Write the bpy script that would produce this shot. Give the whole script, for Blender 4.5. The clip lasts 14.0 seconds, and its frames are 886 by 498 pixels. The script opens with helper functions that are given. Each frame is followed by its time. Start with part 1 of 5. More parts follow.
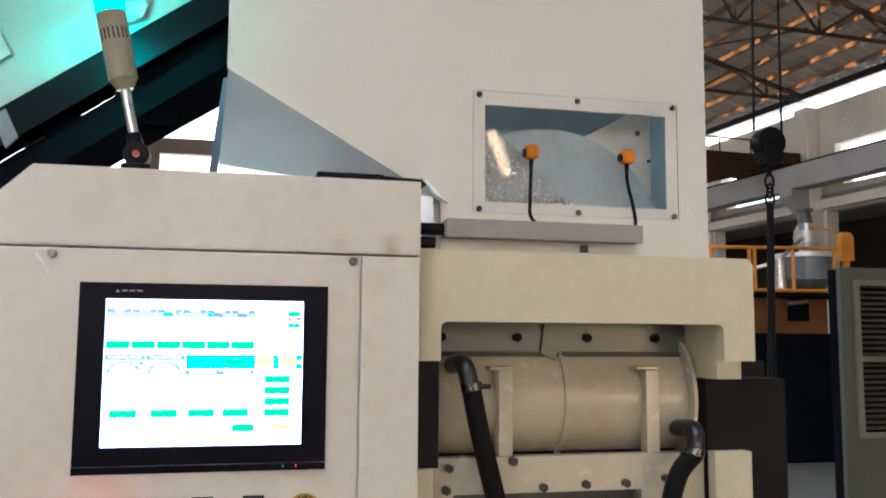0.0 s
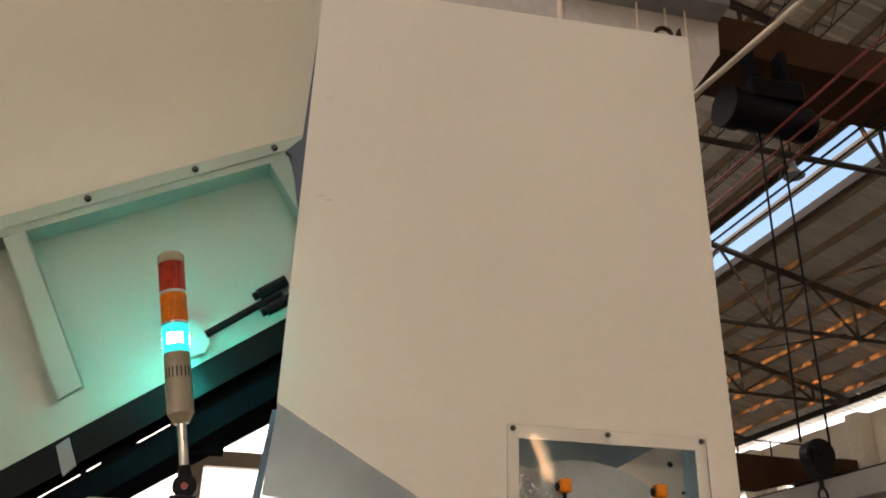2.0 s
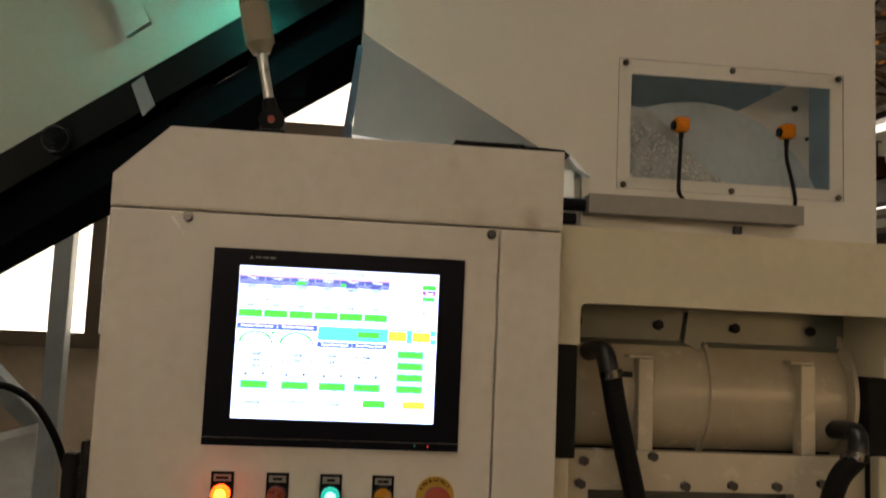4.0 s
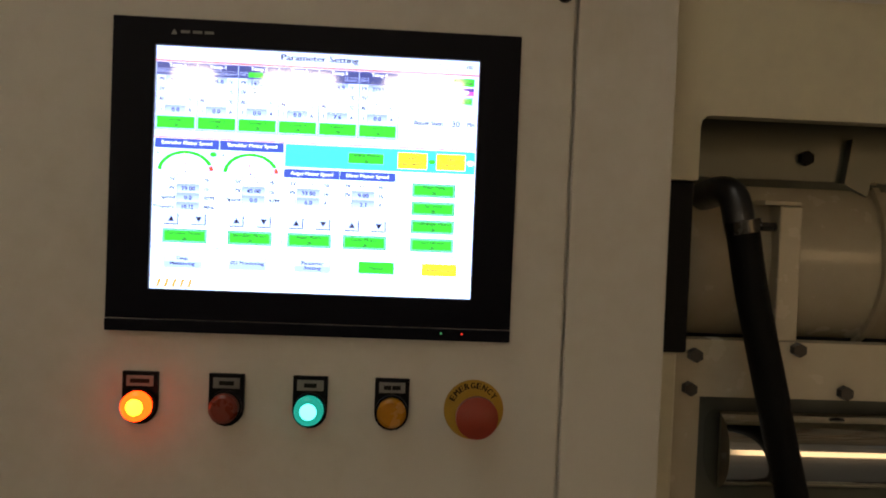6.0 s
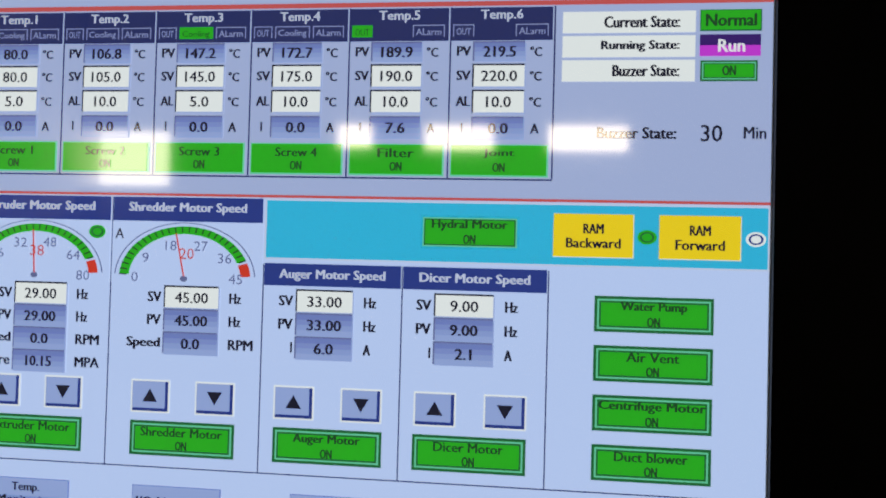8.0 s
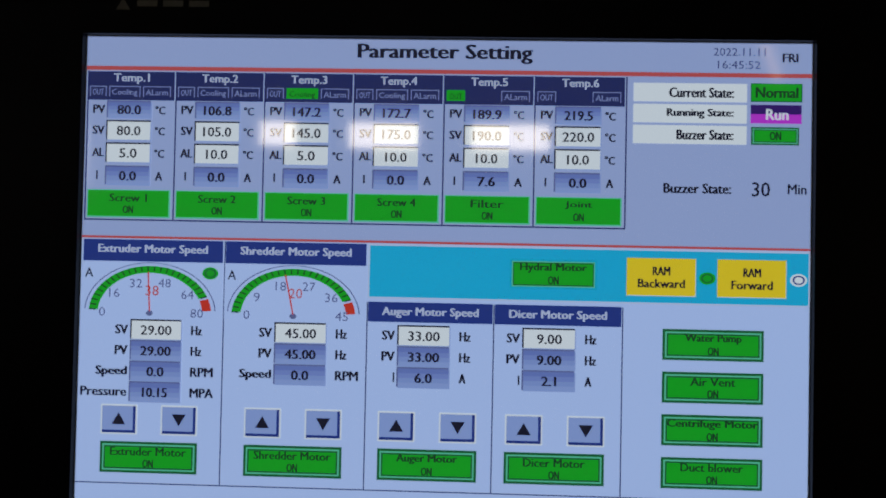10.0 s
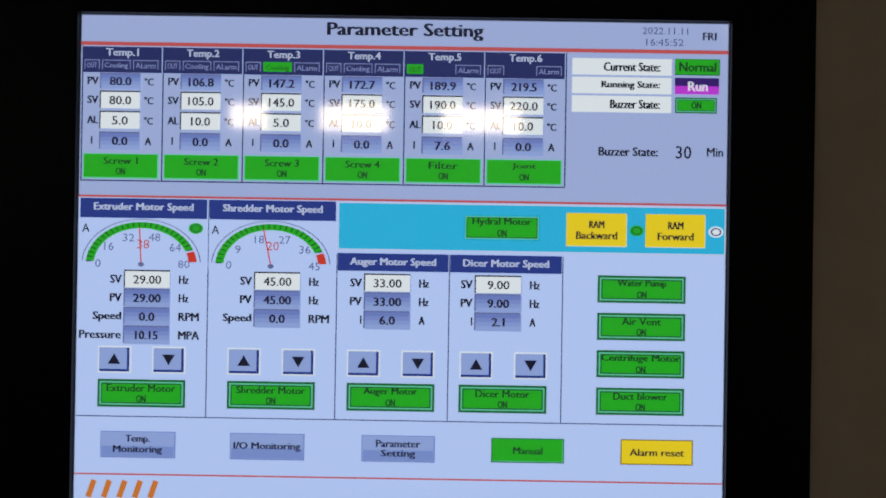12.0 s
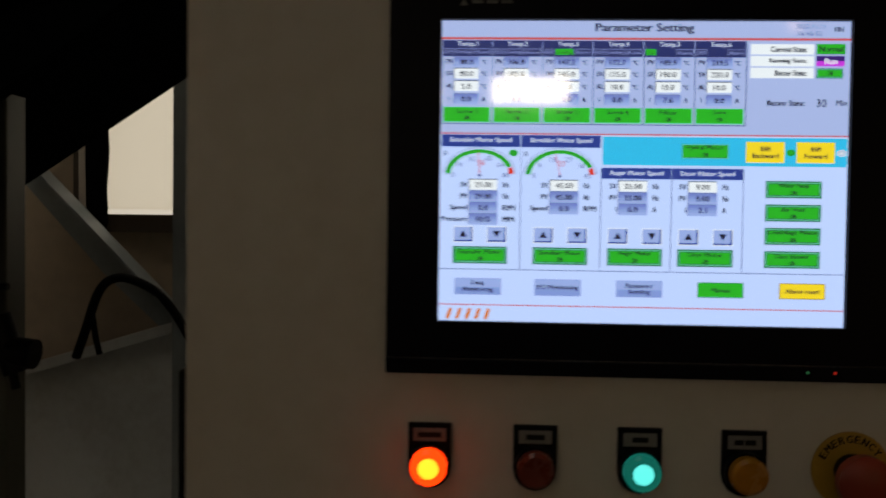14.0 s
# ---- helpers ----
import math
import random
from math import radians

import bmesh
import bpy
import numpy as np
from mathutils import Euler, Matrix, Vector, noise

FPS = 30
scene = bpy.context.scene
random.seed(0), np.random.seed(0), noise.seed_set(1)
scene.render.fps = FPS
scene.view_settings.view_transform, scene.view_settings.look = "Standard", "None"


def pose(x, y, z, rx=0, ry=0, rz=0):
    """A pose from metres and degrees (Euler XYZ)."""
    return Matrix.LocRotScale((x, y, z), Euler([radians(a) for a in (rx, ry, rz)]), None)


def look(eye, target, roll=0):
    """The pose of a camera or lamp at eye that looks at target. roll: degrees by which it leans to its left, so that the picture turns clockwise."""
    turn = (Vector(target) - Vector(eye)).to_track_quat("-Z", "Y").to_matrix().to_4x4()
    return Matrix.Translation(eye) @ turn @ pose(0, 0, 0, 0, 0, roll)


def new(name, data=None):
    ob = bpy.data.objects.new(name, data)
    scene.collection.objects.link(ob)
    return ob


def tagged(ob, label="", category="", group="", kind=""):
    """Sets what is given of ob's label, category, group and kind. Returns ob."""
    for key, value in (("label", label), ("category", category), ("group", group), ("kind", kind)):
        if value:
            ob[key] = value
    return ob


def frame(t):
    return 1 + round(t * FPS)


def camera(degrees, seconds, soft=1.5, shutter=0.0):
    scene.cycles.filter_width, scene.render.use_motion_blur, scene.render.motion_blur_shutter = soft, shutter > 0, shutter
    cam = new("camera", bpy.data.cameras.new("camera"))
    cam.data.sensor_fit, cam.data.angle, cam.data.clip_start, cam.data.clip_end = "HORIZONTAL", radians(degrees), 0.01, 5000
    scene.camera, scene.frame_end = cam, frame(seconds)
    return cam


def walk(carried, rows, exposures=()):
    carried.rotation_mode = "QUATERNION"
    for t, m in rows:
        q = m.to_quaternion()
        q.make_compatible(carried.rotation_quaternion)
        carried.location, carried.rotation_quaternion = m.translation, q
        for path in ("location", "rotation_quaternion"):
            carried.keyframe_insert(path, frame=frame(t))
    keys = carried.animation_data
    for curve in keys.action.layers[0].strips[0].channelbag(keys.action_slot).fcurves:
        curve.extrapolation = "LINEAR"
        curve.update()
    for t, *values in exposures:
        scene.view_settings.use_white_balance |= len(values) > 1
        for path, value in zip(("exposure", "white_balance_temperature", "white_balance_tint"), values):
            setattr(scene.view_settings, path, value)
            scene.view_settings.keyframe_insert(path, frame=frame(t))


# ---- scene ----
cam = camera(54.3, 14.0, soft=1.8, shutter=0.25)

PATH = [
    (0, (0.209, -1.433, 1.506), (0.654, 0.506, 1.712), 0.4),
    (0.5, (0.212, -1.464, 1.517), (0.605, 0.468, 1.851), 1.3),
    (1, (0.206, -1.504, 1.542), (0.558, 0.383, 2.102), 1.6),
    (1.5, (0.199, -1.528, 1.549), (0.521, 0.307, 2.276), 1.7),
    (2, (0.2, -1.54, 1.548), (0.502, 0.241, 2.406), 1.8),
    (2.3, (0.214, -1.548, 1.553), (0.501, 0.225, 2.434), 1.8),
    (2.5, (0.195, -1.549, 1.543), (0.494, 0.218, 2.429), 1.6),
    (3, (0.2, -1.518, 1.515), (0.397, 0.353, 2.193), 1.9),
    (3.5, (0.181, -1.445, 1.49), (0.383, 0.52, 1.8), 3.0),
    (4, (0.163, -1.337, 1.47), (0.378, 0.641, 1.671), 2.5),
    (4.2, (0.146, -1.293, 1.467), (0.408, 0.686, 1.587), 2.1),
    (6.3, (0.229, -0.714, 1.403), (0.345, 1.282, 1.348), 2.3),
    (6.5, (0.215, -0.629, 1.416), (0.37, 1.365, 1.39), 1.7),
    (7, (0.204, -0.481, 1.426), (0.345, 1.514, 1.41), 0.7),
    (7.5, (0.233, -0.371, 1.436), (0.142, 1.624, 1.487), 1.3),
    (8, (0.23, -0.315, 1.453), (-0.027, 1.666, 1.501), 1.5),
    (8.2, (0.215, -0.318, 1.455), (-0.024, 1.666, 1.503), 1.6),
    (10.3, (0.166, -0.370, 1.469), (0.098, 1.628, 1.513), 1.1),
    (10.5, (0.173, -0.375, 1.462), (0.096, 1.623, 1.522), 1.1),
    (11, (0.179, -0.388, 1.455), (0.131, 1.612, 1.473), 1.2),
    (11.5, (0.178, -0.397, 1.455), (0.12, 1.602, 1.473), 1.3),
    (12, (0.173, -0.408, 1.455), (0.166, 1.592, 1.462), 0.9),
    (12.5, (0.166, -0.42, 1.451), (0.23, 1.579, 1.457), 0.6),
    (13, (0.201, -0.471, 1.441), (0.163, 1.528, 1.444), 1.1),
    (13.5, (0.171, -0.535, 1.424), (0.065, 1.462, 1.39), 0.7),
    (14, (0.035, -0.662, 1.41), (-0.062, 1.335, 1.351), 0.8),
]
EXPOSURES = [(0, 2.28, 5400, 11), (0.5, 2.04, 5950, 13), (1.0, 1.96, 6400, 14), (2.3, 1.72, 6850, 18), (3.0, 1.56, 7050, 16), (3.5, 1.18, 7000, 13), (4.2, 0.90, 7200, 13),
             (6.3, -0.02, 7100, 9), (7.0, -1.03, 6550, 8), (7.5, -1.32, 7000, 7), (8.0, -1.72, 7400, 7), (10.3, -2.18, 6500, 8), (11.0, -2.02, 6700, 8), (12.0, -1.76, 7050, 9),
             (12.5, -1.80, 7150, 10), (13.5, -1.60, 7150, 9), (14.0, -1.45, 7150, 9)]
walk(cam, [(t, look(eye, target, roll)) for t, eye, target, roll in PATH], EXPOSURES)

# ---- world and sun ----
world = bpy.data.worlds.new("sky")
scene.world = world
world.use_nodes = True
wn = world.node_tree.nodes
sky = wn.new("ShaderNodeTexSky")
sky.sky_type = "NISHITA"
sky.sun_disc = False
sky.sun_elevation = radians(12)
sky.sun_rotation = radians(250)
wn["Background"].inputs["Strength"].default_value = 0.11
world.node_tree.links.new(sky.outputs[0], wn["Background"].inputs["Color"])
sun_data = bpy.data.lights.new("sun", "SUN")
sun_data.energy = 5.0
sun_data.angle = radians(0.25)
sun_data.color = (1.0, 0.47, 0.15)
sun = new("sun", sun_data)
sun.matrix_world = look((-60, -18, 8.5), (10, 8, 7.5))

# The west slot is unseen; its lamp is added as the machine's overhead light.
for lamp_name, hx, wide, power in (("assumed_skylight_west", -2.5, 1.7, 600.0), ("skylight_east", 8.25, 0.95, 110.0)):
    area = bpy.data.lights.new(lamp_name, "AREA")
    area.shape = "RECTANGLE"
    area.size, area.size_y = wide, 40.0
    area.energy = power
    area.color = (1.0, 0.93, 0.83)
    new(lamp_name, area).matrix_world = Matrix.Rotation(radians(5), 4, "Z") @ pose(hx, 12, 10.3 - 0.25 * abs(hx) + 0.12)

# ---- helpers of this scene ----
def material(name, colour, rough=0.5, metal=0.0, vary=0.08, scale=6.0, bump=0.0, fine=60.0, stain=None, emit=None, strength=0.0, spec=0.5):
    m = bpy.data.materials.new(name)
    m.use_nodes = True
    nt = m.node_tree
    b = nt.nodes["Principled BSDF"]
    b.inputs["Base Color"].default_value = (*colour, 1)
    b.inputs["Roughness"].default_value = rough
    b.inputs["Metallic"].default_value = metal
    b.inputs["Specular IOR Level"].default_value = spec
    if emit:
        b.inputs["Emission Color"].default_value = (*emit, 1)
        b.inputs["Emission Strength"].default_value = strength
    if vary > 0:
        co = nt.nodes.new("ShaderNodeTexCoord")
        big = nt.nodes.new("ShaderNodeTexNoise")
        big.inputs["Scale"].default_value = scale
        big.inputs["Detail"].default_value = 5
        small = nt.nodes.new("ShaderNodeTexNoise")
        small.inputs["Scale"].default_value = fine
        small.inputs["Detail"].default_value = 4
        nt.links.new(co.outputs["Object"], big.inputs["Vector"])
        nt.links.new(co.outputs["Object"], small.inputs["Vector"])
        ramp = nt.nodes.new("ShaderNodeValToRGB")
        dark = stain or tuple(c * (1 - 3 * vary) for c in colour)
        ramp.color_ramp.elements[0].position = 0.3
        ramp.color_ramp.elements[0].color = (*dark, 1)
        ramp.color_ramp.elements[1].position = 0.55
        ramp.color_ramp.elements[1].color = (*colour, 1)
        e = ramp.color_ramp.elements.new(0.8)
        e.color = (*[min(0.9, c * (1 + vary)) for c in colour], 1)
        mix = nt.nodes.new("ShaderNodeMath")
        mix.operation = "MULTIPLY_ADD"
        mix.inputs[1].default_value = 0.35
        nt.links.new(small.outputs["Fac"], mix.inputs[0])
        sub = nt.nodes.new("ShaderNodeMath")
        sub.operation = "MULTIPLY_ADD"
        sub.inputs[1].default_value = 0.75
        sub.inputs[2].default_value = -0.05
        nt.links.new(big.outputs["Fac"], sub.inputs[0])
        nt.links.new(sub.outputs[0], mix.inputs[2])
        nt.links.new(mix.outputs[0], ramp.inputs[0])
        nt.links.new(ramp.outputs[0], b.inputs["Base Color"])
        rr = nt.nodes.new("ShaderNodeMapRange")
        rr.inputs["To Min"].default_value = max(0.03, rough - 0.12)
        rr.inputs["To Max"].default_value = min(1, rough + 0.12)
        nt.links.new(small.outputs["Fac"], rr.inputs["Value"])
        nt.links.new(rr.outputs[0], b.inputs["Roughness"])
        if bump > 0:
            bp = nt.nodes.new("ShaderNodeBump")
            bp.inputs["Strength"].default_value = bump
            bp.inputs["Distance"].default_value = 0.004
            nt.links.new(small.outputs["Fac"], bp.inputs["Height"])
            nt.links.new(bp.outputs[0], b.inputs["Normal"])
    return m


def glow(name, colour, strength, rough=0.12, spec=0.5):
    """A lit surface behind glossy glass."""
    return material(name, (0.004, 0.004, 0.005), rough, vary=0, emit=colour, strength=strength, spec=spec)


def glass(name, colour=(1, 1, 1), rough=0.03):
    m = bpy.data.materials.new(name)
    m.use_nodes = True
    b = m.node_tree.nodes["Principled BSDF"]
    b.inputs["Base Color"].default_value = (*colour, 1)
    b.inputs["Roughness"].default_value = rough
    b.inputs["Transmission Weight"].default_value = 1.0
    b.inputs["IOR"].default_value = 1.42
    return m


HALL = Matrix.Rotation(radians(5), 4, "Z")


def thing(name, label, category, at=(0, 0, 0), group="", kind=""):
    ob = new(name)
    ob.empty_display_size = 0.05
    ob.location = at
    return tagged(ob, label, category, group, kind)


def part(name, bm, mats, parent=None, label="", smooth=False):
    me = bpy.data.meshes.new(name)
    bmesh.ops.recalc_face_normals(bm, faces=bm.faces[:])
    bm.to_mesh(me)
    bm.free()
    for m in mats if isinstance(mats, (list, tuple)) else [mats]:
        me.materials.append(m)
    if smooth:
        for p in me.polygons:
            p.use_smooth = True
        me.set_sharp_from_angle(angle=radians(35))
    ob = new(name, me)
    if parent:
        ob.parent = parent
        if parent.parent is None:
            ob.matrix_parent_inverse = Matrix.Translation(-parent.location)
    if label:
        ob["label"] = label
    return ob


def box(bm, x0, x1, y0, y1, z0, z1, bevel=0.0, mat=0, m=None):
    r = bmesh.ops.create_cube(bm, size=1)
    vs = r["verts"]
    for v in vs:
        v.co = Vector(((x0 + x1) / 2 + v.co.x * (x1 - x0), (y0 + y1) / 2 + v.co.y * (y1 - y0), (z0 + z1) / 2 + v.co.z * (z1 - z0)))
    fs = list({f for v in vs for f in v.link_faces})
    if bevel > 0:
        es = list({e for v in vs for e in v.link_edges})
        r = bmesh.ops.bevel(bm, geom=es, offset=bevel, segments=2, affect="EDGES", profile=0.5)
        fs = list({f for f in r["faces"]} | {f for v in r["verts"] for f in v.link_faces})
    for f in fs:
        f.material_index = mat
    if m is not None:
        for v in {v for f in fs for v in f.verts}:
            v.co = m @ v.co
    return bm


def prism(bm, poly, y0, y1, mat=0, m=None, axis="y"):
    """A polygon in x, z drawn out along y (or in y, z along x, or in x, y along z)."""
    def p3(a, b, c):
        return Vector((a, c, b)) if axis == "y" else Vector((c, a, b)) if axis == "x" else Vector((a, b, c))
    lo = [bm.verts.new(p3(a, b, y0)) for a, b in poly]
    hi = [bm.verts.new(p3(a, b, y1)) for a, b in poly]
    n = len(poly)
    fs = [bm.faces.new(lo), bm.faces.new(hi[::-1])]
    for i in range(n):
        fs.append(bm.faces.new((lo[i], lo[(i + 1) % n], hi[(i + 1) % n], hi[i])))
    for f in fs:
        f.material_index = mat
    if m is not None:
        for v in lo + hi:
            v.co = m @ v.co
    return bm


def rod(bm, a, b, r, seg=12, r2=None, mat=0, m=None):
    a, b = Vector(a), Vector(b)
    d = b - a
    q = d.to_track_quat("Z", "Y").to_matrix().to_4x4()
    mm = Matrix.Translation((a + b) / 2) @ q
    if m is not None:
        mm = m @ mm
    res = bmesh.ops.create_cone(bm, cap_ends=True, segments=seg, radius1=r, radius2=r if r2 is None else r2, depth=d.length, matrix=mm)
    for f in {f for v in res["verts"] for f in v.link_faces}:
        f.material_index = mat
    return bm


def tube(bm, pts, r, seg=12, mat=0, steps=6):
    """A bent hose through pts (a smooth spline)."""
    ps = [Vector(p) for p in pts]
    ps = [ps[0] * 2 - ps[1]] + ps + [ps[-1] * 2 - ps[-2]]
    line = []
    for i in range(1, len(ps) - 2):
        for k in range(steps):
            t = k / steps
            p0, p1, p2, p3 = ps[i - 1:i + 3]
            line.append(0.5 * ((2 * p1) + (p2 - p0) * t + (2 * p0 - 5 * p1 + 4 * p2 - p3) * t * t + (3 * p1 - p0 - 3 * p2 + p3) * t ** 3))
    line.append(ps[-2])
    rings = []
    up = Vector((0.3, 0.8, 0.52))
    for i, p in enumerate(line):
        d = (line[min(i + 1, len(line) - 1)] - line[max(i - 1, 0)]).normalized()
        a = d.cross(up).normalized()
        b = d.cross(a)
        rings.append([bm.verts.new(p + r * (a * math.cos(2 * math.pi * k / seg) + b * math.sin(2 * math.pi * k / seg))) for k in range(seg)])
    fs = []
    for i in range(len(rings) - 1):
        for k in range(seg):
            fs.append(bm.faces.new((rings[i][k], rings[i][(k + 1) % seg], rings[i + 1][(k + 1) % seg], rings[i + 1][k])))
    fs += [bm.faces.new(rings[0]), bm.faces.new(rings[-1][::-1])]
    for f in fs:
        f.material_index = mat
    return bm


def holed(bm, x0, x1, z0, z1, holes, y0, y1, mat=0, m=None, swap=False):
    """A wall of thickness y0..y1 with rectangular openings (hx0, hx1, hz0, hz1)."""
    xs = sorted({x0, x1, *[h[0] for h in holes], *[h[1] for h in holes]})
    zs = sorted({z0, z1, *[h[2] for h in holes], *[h[3] for h in holes]})
    xs = [x for x in xs if x0 <= x <= x1]
    zs = [z for z in zs if z0 <= z <= z1]

    def solid(i, k):
        if i < 0 or k < 0 or i >= len(xs) - 1 or k >= len(zs) - 1:
            return False
        cx, cz = (xs[i] + xs[i + 1]) / 2, (zs[k] + zs[k + 1]) / 2
        return not any(h[0] < cx < h[1] and h[2] < cz < h[3] for h in holes)
    vv = {}

    def v(i, k, y):
        if (i, k, y) not in vv:
            p = Vector((y, xs[i], zs[k])) if swap else Vector((xs[i], y, zs[k]))
            vv[i, k, y] = bm.verts.new(m @ p if m is not None else p)
        return vv[i, k, y]
    for i in range(len(xs) - 1):
        for k in range(len(zs) - 1):
            if not solid(i, k):
                continue
            fs = [(v(i, k, y0), v(i + 1, k, y0), v(i + 1, k + 1, y0), v(i, k + 1, y0)), (v(i, k, y1), v(i, k + 1, y1), v(i + 1, k + 1, y1), v(i + 1, k, y1))]
            if not solid(i - 1, k):
                fs.append((v(i, k, y0), v(i, k + 1, y0), v(i, k + 1, y1), v(i, k, y1)))
            if not solid(i + 1, k):
                fs.append((v(i + 1, k, y0), v(i + 1, k, y1), v(i + 1, k + 1, y1), v(i + 1, k + 1, y0)))
            if not solid(i, k - 1):
                fs.append((v(i, k, y0), v(i, k, y1), v(i + 1, k, y1), v(i + 1, k, y0)))
            if not solid(i, k + 1):
                fs.append((v(i, k + 1, y0), v(i + 1, k + 1, y0), v(i + 1, k + 1, y1), v(i, k + 1, y1)))
            for f in fs:
                bm.faces.new(f).material_index = mat
    return bm


def B():
    return bmesh.new()


def bolt(name, parent, p, r, mat, h=0.006, axis=(0, -1, 0), label=""):
    """A socket-head screw on a washer."""
    bm = B()
    p, a = Vector(p), Vector(axis)
    rod(bm, p, p + a * h * 0.25, r * 1.5, 16)
    rod(bm, p + a * h * 0.25, p + a * h, r, 12)
    return part(name, bm, mat, parent, label, smooth=True)


# ---- materials ----
M_CABINET = material("cabinet_paint", (0.60, 0.555, 0.475), 0.42, vary=0.02, scale=2.2, fine=40, bump=0.012, stain=(0.53, 0.475, 0.385))
M_HOPPER = material("hopper_paint", (0.62, 0.59, 0.515), 0.45, vary=0.015, scale=1.6, fine=60, bump=0.01)
M_CREAM = material("cream_cast_paint", (0.60, 0.54, 0.375), 0.5, vary=0.025, scale=5, fine=50, bump=0.05, stain=(0.53, 0.47, 0.33))
M_BARREL = material("scuffed_barrel_paint", (0.49, 0.425, 0.31), 0.24, vary=0.015, scale=3, fine=30, bump=0.02, stain=(0.43, 0.36, 0.25))
# Grey-green zinc, darkened further to hold the shade under the beam.
M_TOPPLATE = material("shaded_grey_green_zinc", (0.12, 0.125, 0.10), 0.34, metal=0.4, vary=0.05, scale=6, fine=40)
M_GALV = material("galvanised_sheet", (0.76, 0.80, 0.84), 0.38, metal=0.6, vary=0.03, scale=5, fine=12)
M_RAIL = material("black_rail_paint", (0.003, 0.005, 0.0055), 0.35, vary=0.1, scale=5, fine=70, spec=0.06)
M_BLACK = material("black_plastic", (0.004, 0.004, 0.005), 0.45, spec=0.1, vary=0.1, scale=20)
M_RUBBER = material("black_rubber", (0.004, 0.004, 0.004), 0.6, spec=0.15, vary=0.15, scale=30, fine=200, bump=0.2)
# Beige sheet; the lamp's green and overhang shade are put into the colour.
M_PANEL = material("lamp_tinted_sheet", (0.31, 0.36, 0.30), 0.4, vary=0.03, scale=2, fine=120)
M_DUCTPL = material("grey_trunking_plastic", (0.27, 0.255, 0.225), 0.5, vary=0.05, scale=8)
M_STEEL = material("zinc_steel", (0.55, 0.55, 0.53), 0.3, metal=1.0, vary=0.08, scale=30)
M_DARKSTEEL = material("dark_bolt_steel", (0.05, 0.05, 0.05), 0.35, metal=0.8, vary=0.1, scale=40)
M_SCREW = material("dull_zinc_screw", (0.11, 0.105, 0.095), 0.25, metal=0.9, vary=0.1, scale=60)
M_DARKGREY = material("dark_grey_enamel", (0.014, 0.013, 0.012), 0.6, spec=0.1, vary=0.1, scale=8)
M_TOWERGREY = material("tower_grey_plastic", (0.26, 0.225, 0.155), 0.22, vary=0.015, scale=20)
M_BEZEL = material("glossy_black_bezel", (0.003, 0.003, 0.006), 0.35, vary=0, spec=0.08)
M_ORANGE = material("orange_sensor_plastic", (0.60, 0.18, 0.004), 0.16, vary=0.05, scale=40)
M_ACRYLIC = glass("clear_acrylic")
M_HAZYGLASS = glass("hazy_window_glass", (0.97, 0.95, 0.9), 0.6)
M_BLUEGREY = material("blue_grey_sheet", (0.22, 0.33, 0.38), 0.35, vary=0.08, scale=8, fine=60)
M_NAVY = material("dark_blue_grey_steel", (0.06, 0.075, 0.11), 0.5, vary=0.08, scale=8)
M_SCRATCH = material("scratched_steel_plate", (0.40, 0.43, 0.43), 0.4, metal=0.3, vary=0.12, scale=14, fine=240, bump=0.6, stain=(0.25, 0.27, 0.27))
M_DISC = material("pale_grey_disc", (0.40, 0.475, 0.50), 0.4, vary=0.08, scale=10, fine=60)
M_WALL = material("old_white_plaster", (0.64, 0.585, 0.49), 0.9, vary=0.06, scale=0.8, fine=14, bump=0.1, stain=(0.48, 0.43, 0.35))
# The side bay's shade is put into this near-black plaster colour.
M_BAYSHADE = material("bay_plaster_in_shade", (0.045, 0.036, 0.028), 0.9, vary=0.08, scale=1.5, fine=20, spec=0.1)
M_BACKWALL = material("dim_beige_plaster", (0.62, 0.50, 0.37), 0.9, vary=0.08, scale=1.5, fine=20, bump=0.1)
M_CONCRETE = material("painted_concrete", (0.36, 0.34, 0.32), 0.85, vary=0.08, scale=1.2, fine=18, bump=0.1)
M_FLOOR = material("worn_concrete_floor", (0.14, 0.133, 0.12), 0.6, vary=0.1, scale=0.9, fine=20, bump=0.1)
M_ROOF = material("corrugated_roof_sheet", (0.56, 0.53, 0.46), 0.5, metal=0.15, vary=0.08, scale=0.6, fine=12)
M_TRUSS = material("brown_truss_paint", (0.04, 0.03, 0.022), 0.6, vary=0.1, scale=3, spec=0.15)
M_PURLIN = material("purlin_paint", (0.18, 0.125, 0.08), 0.45, vary=0.1, scale=3)
M_GIRDER = material("red_brown_crane_paint", (0.042, 0.018, 0.007), 0.7, vary=0.12, scale=2, spec=0.12)
M_REDCABLE = material("red_cable", (0.17, 0.026, 0.018), 0.5, vary=0.05)
M_PIPE = material("beige_conduit", (0.5, 0.42, 0.32), 0.5, vary=0.05)
M_YELLOW = material("yellow_rail_paint", (0.60, 0.22, 0.01), 0.45, vary=0.08, scale=5)
M_ORANGEBODY = material("orange_machine_paint", (0.17, 0.06, 0.015), 0.5, vary=0.12, scale=3)
M_BARREL_GREY = material("dryer_grey_paint", (0.16, 0.18, 0.19), 0.45, vary=0.08, scale=4)
M_GREENGREY = material("grey_green_enclosure", (0.068, 0.072, 0.056), 0.5, vary=0.06, scale=4)
M_LOUVRE = material("pale_louvre_paint", (0.14, 0.125, 0.09), 0.5, vary=0.06, scale=4)
# Sheenless blue-black, shared by machine parts, conveyor underside and strap.
M_MACHDARK = material("matt_blue_black", (0.006, 0.007, 0.009), 0.9, vary=0.1, scale=3, spec=0.0)
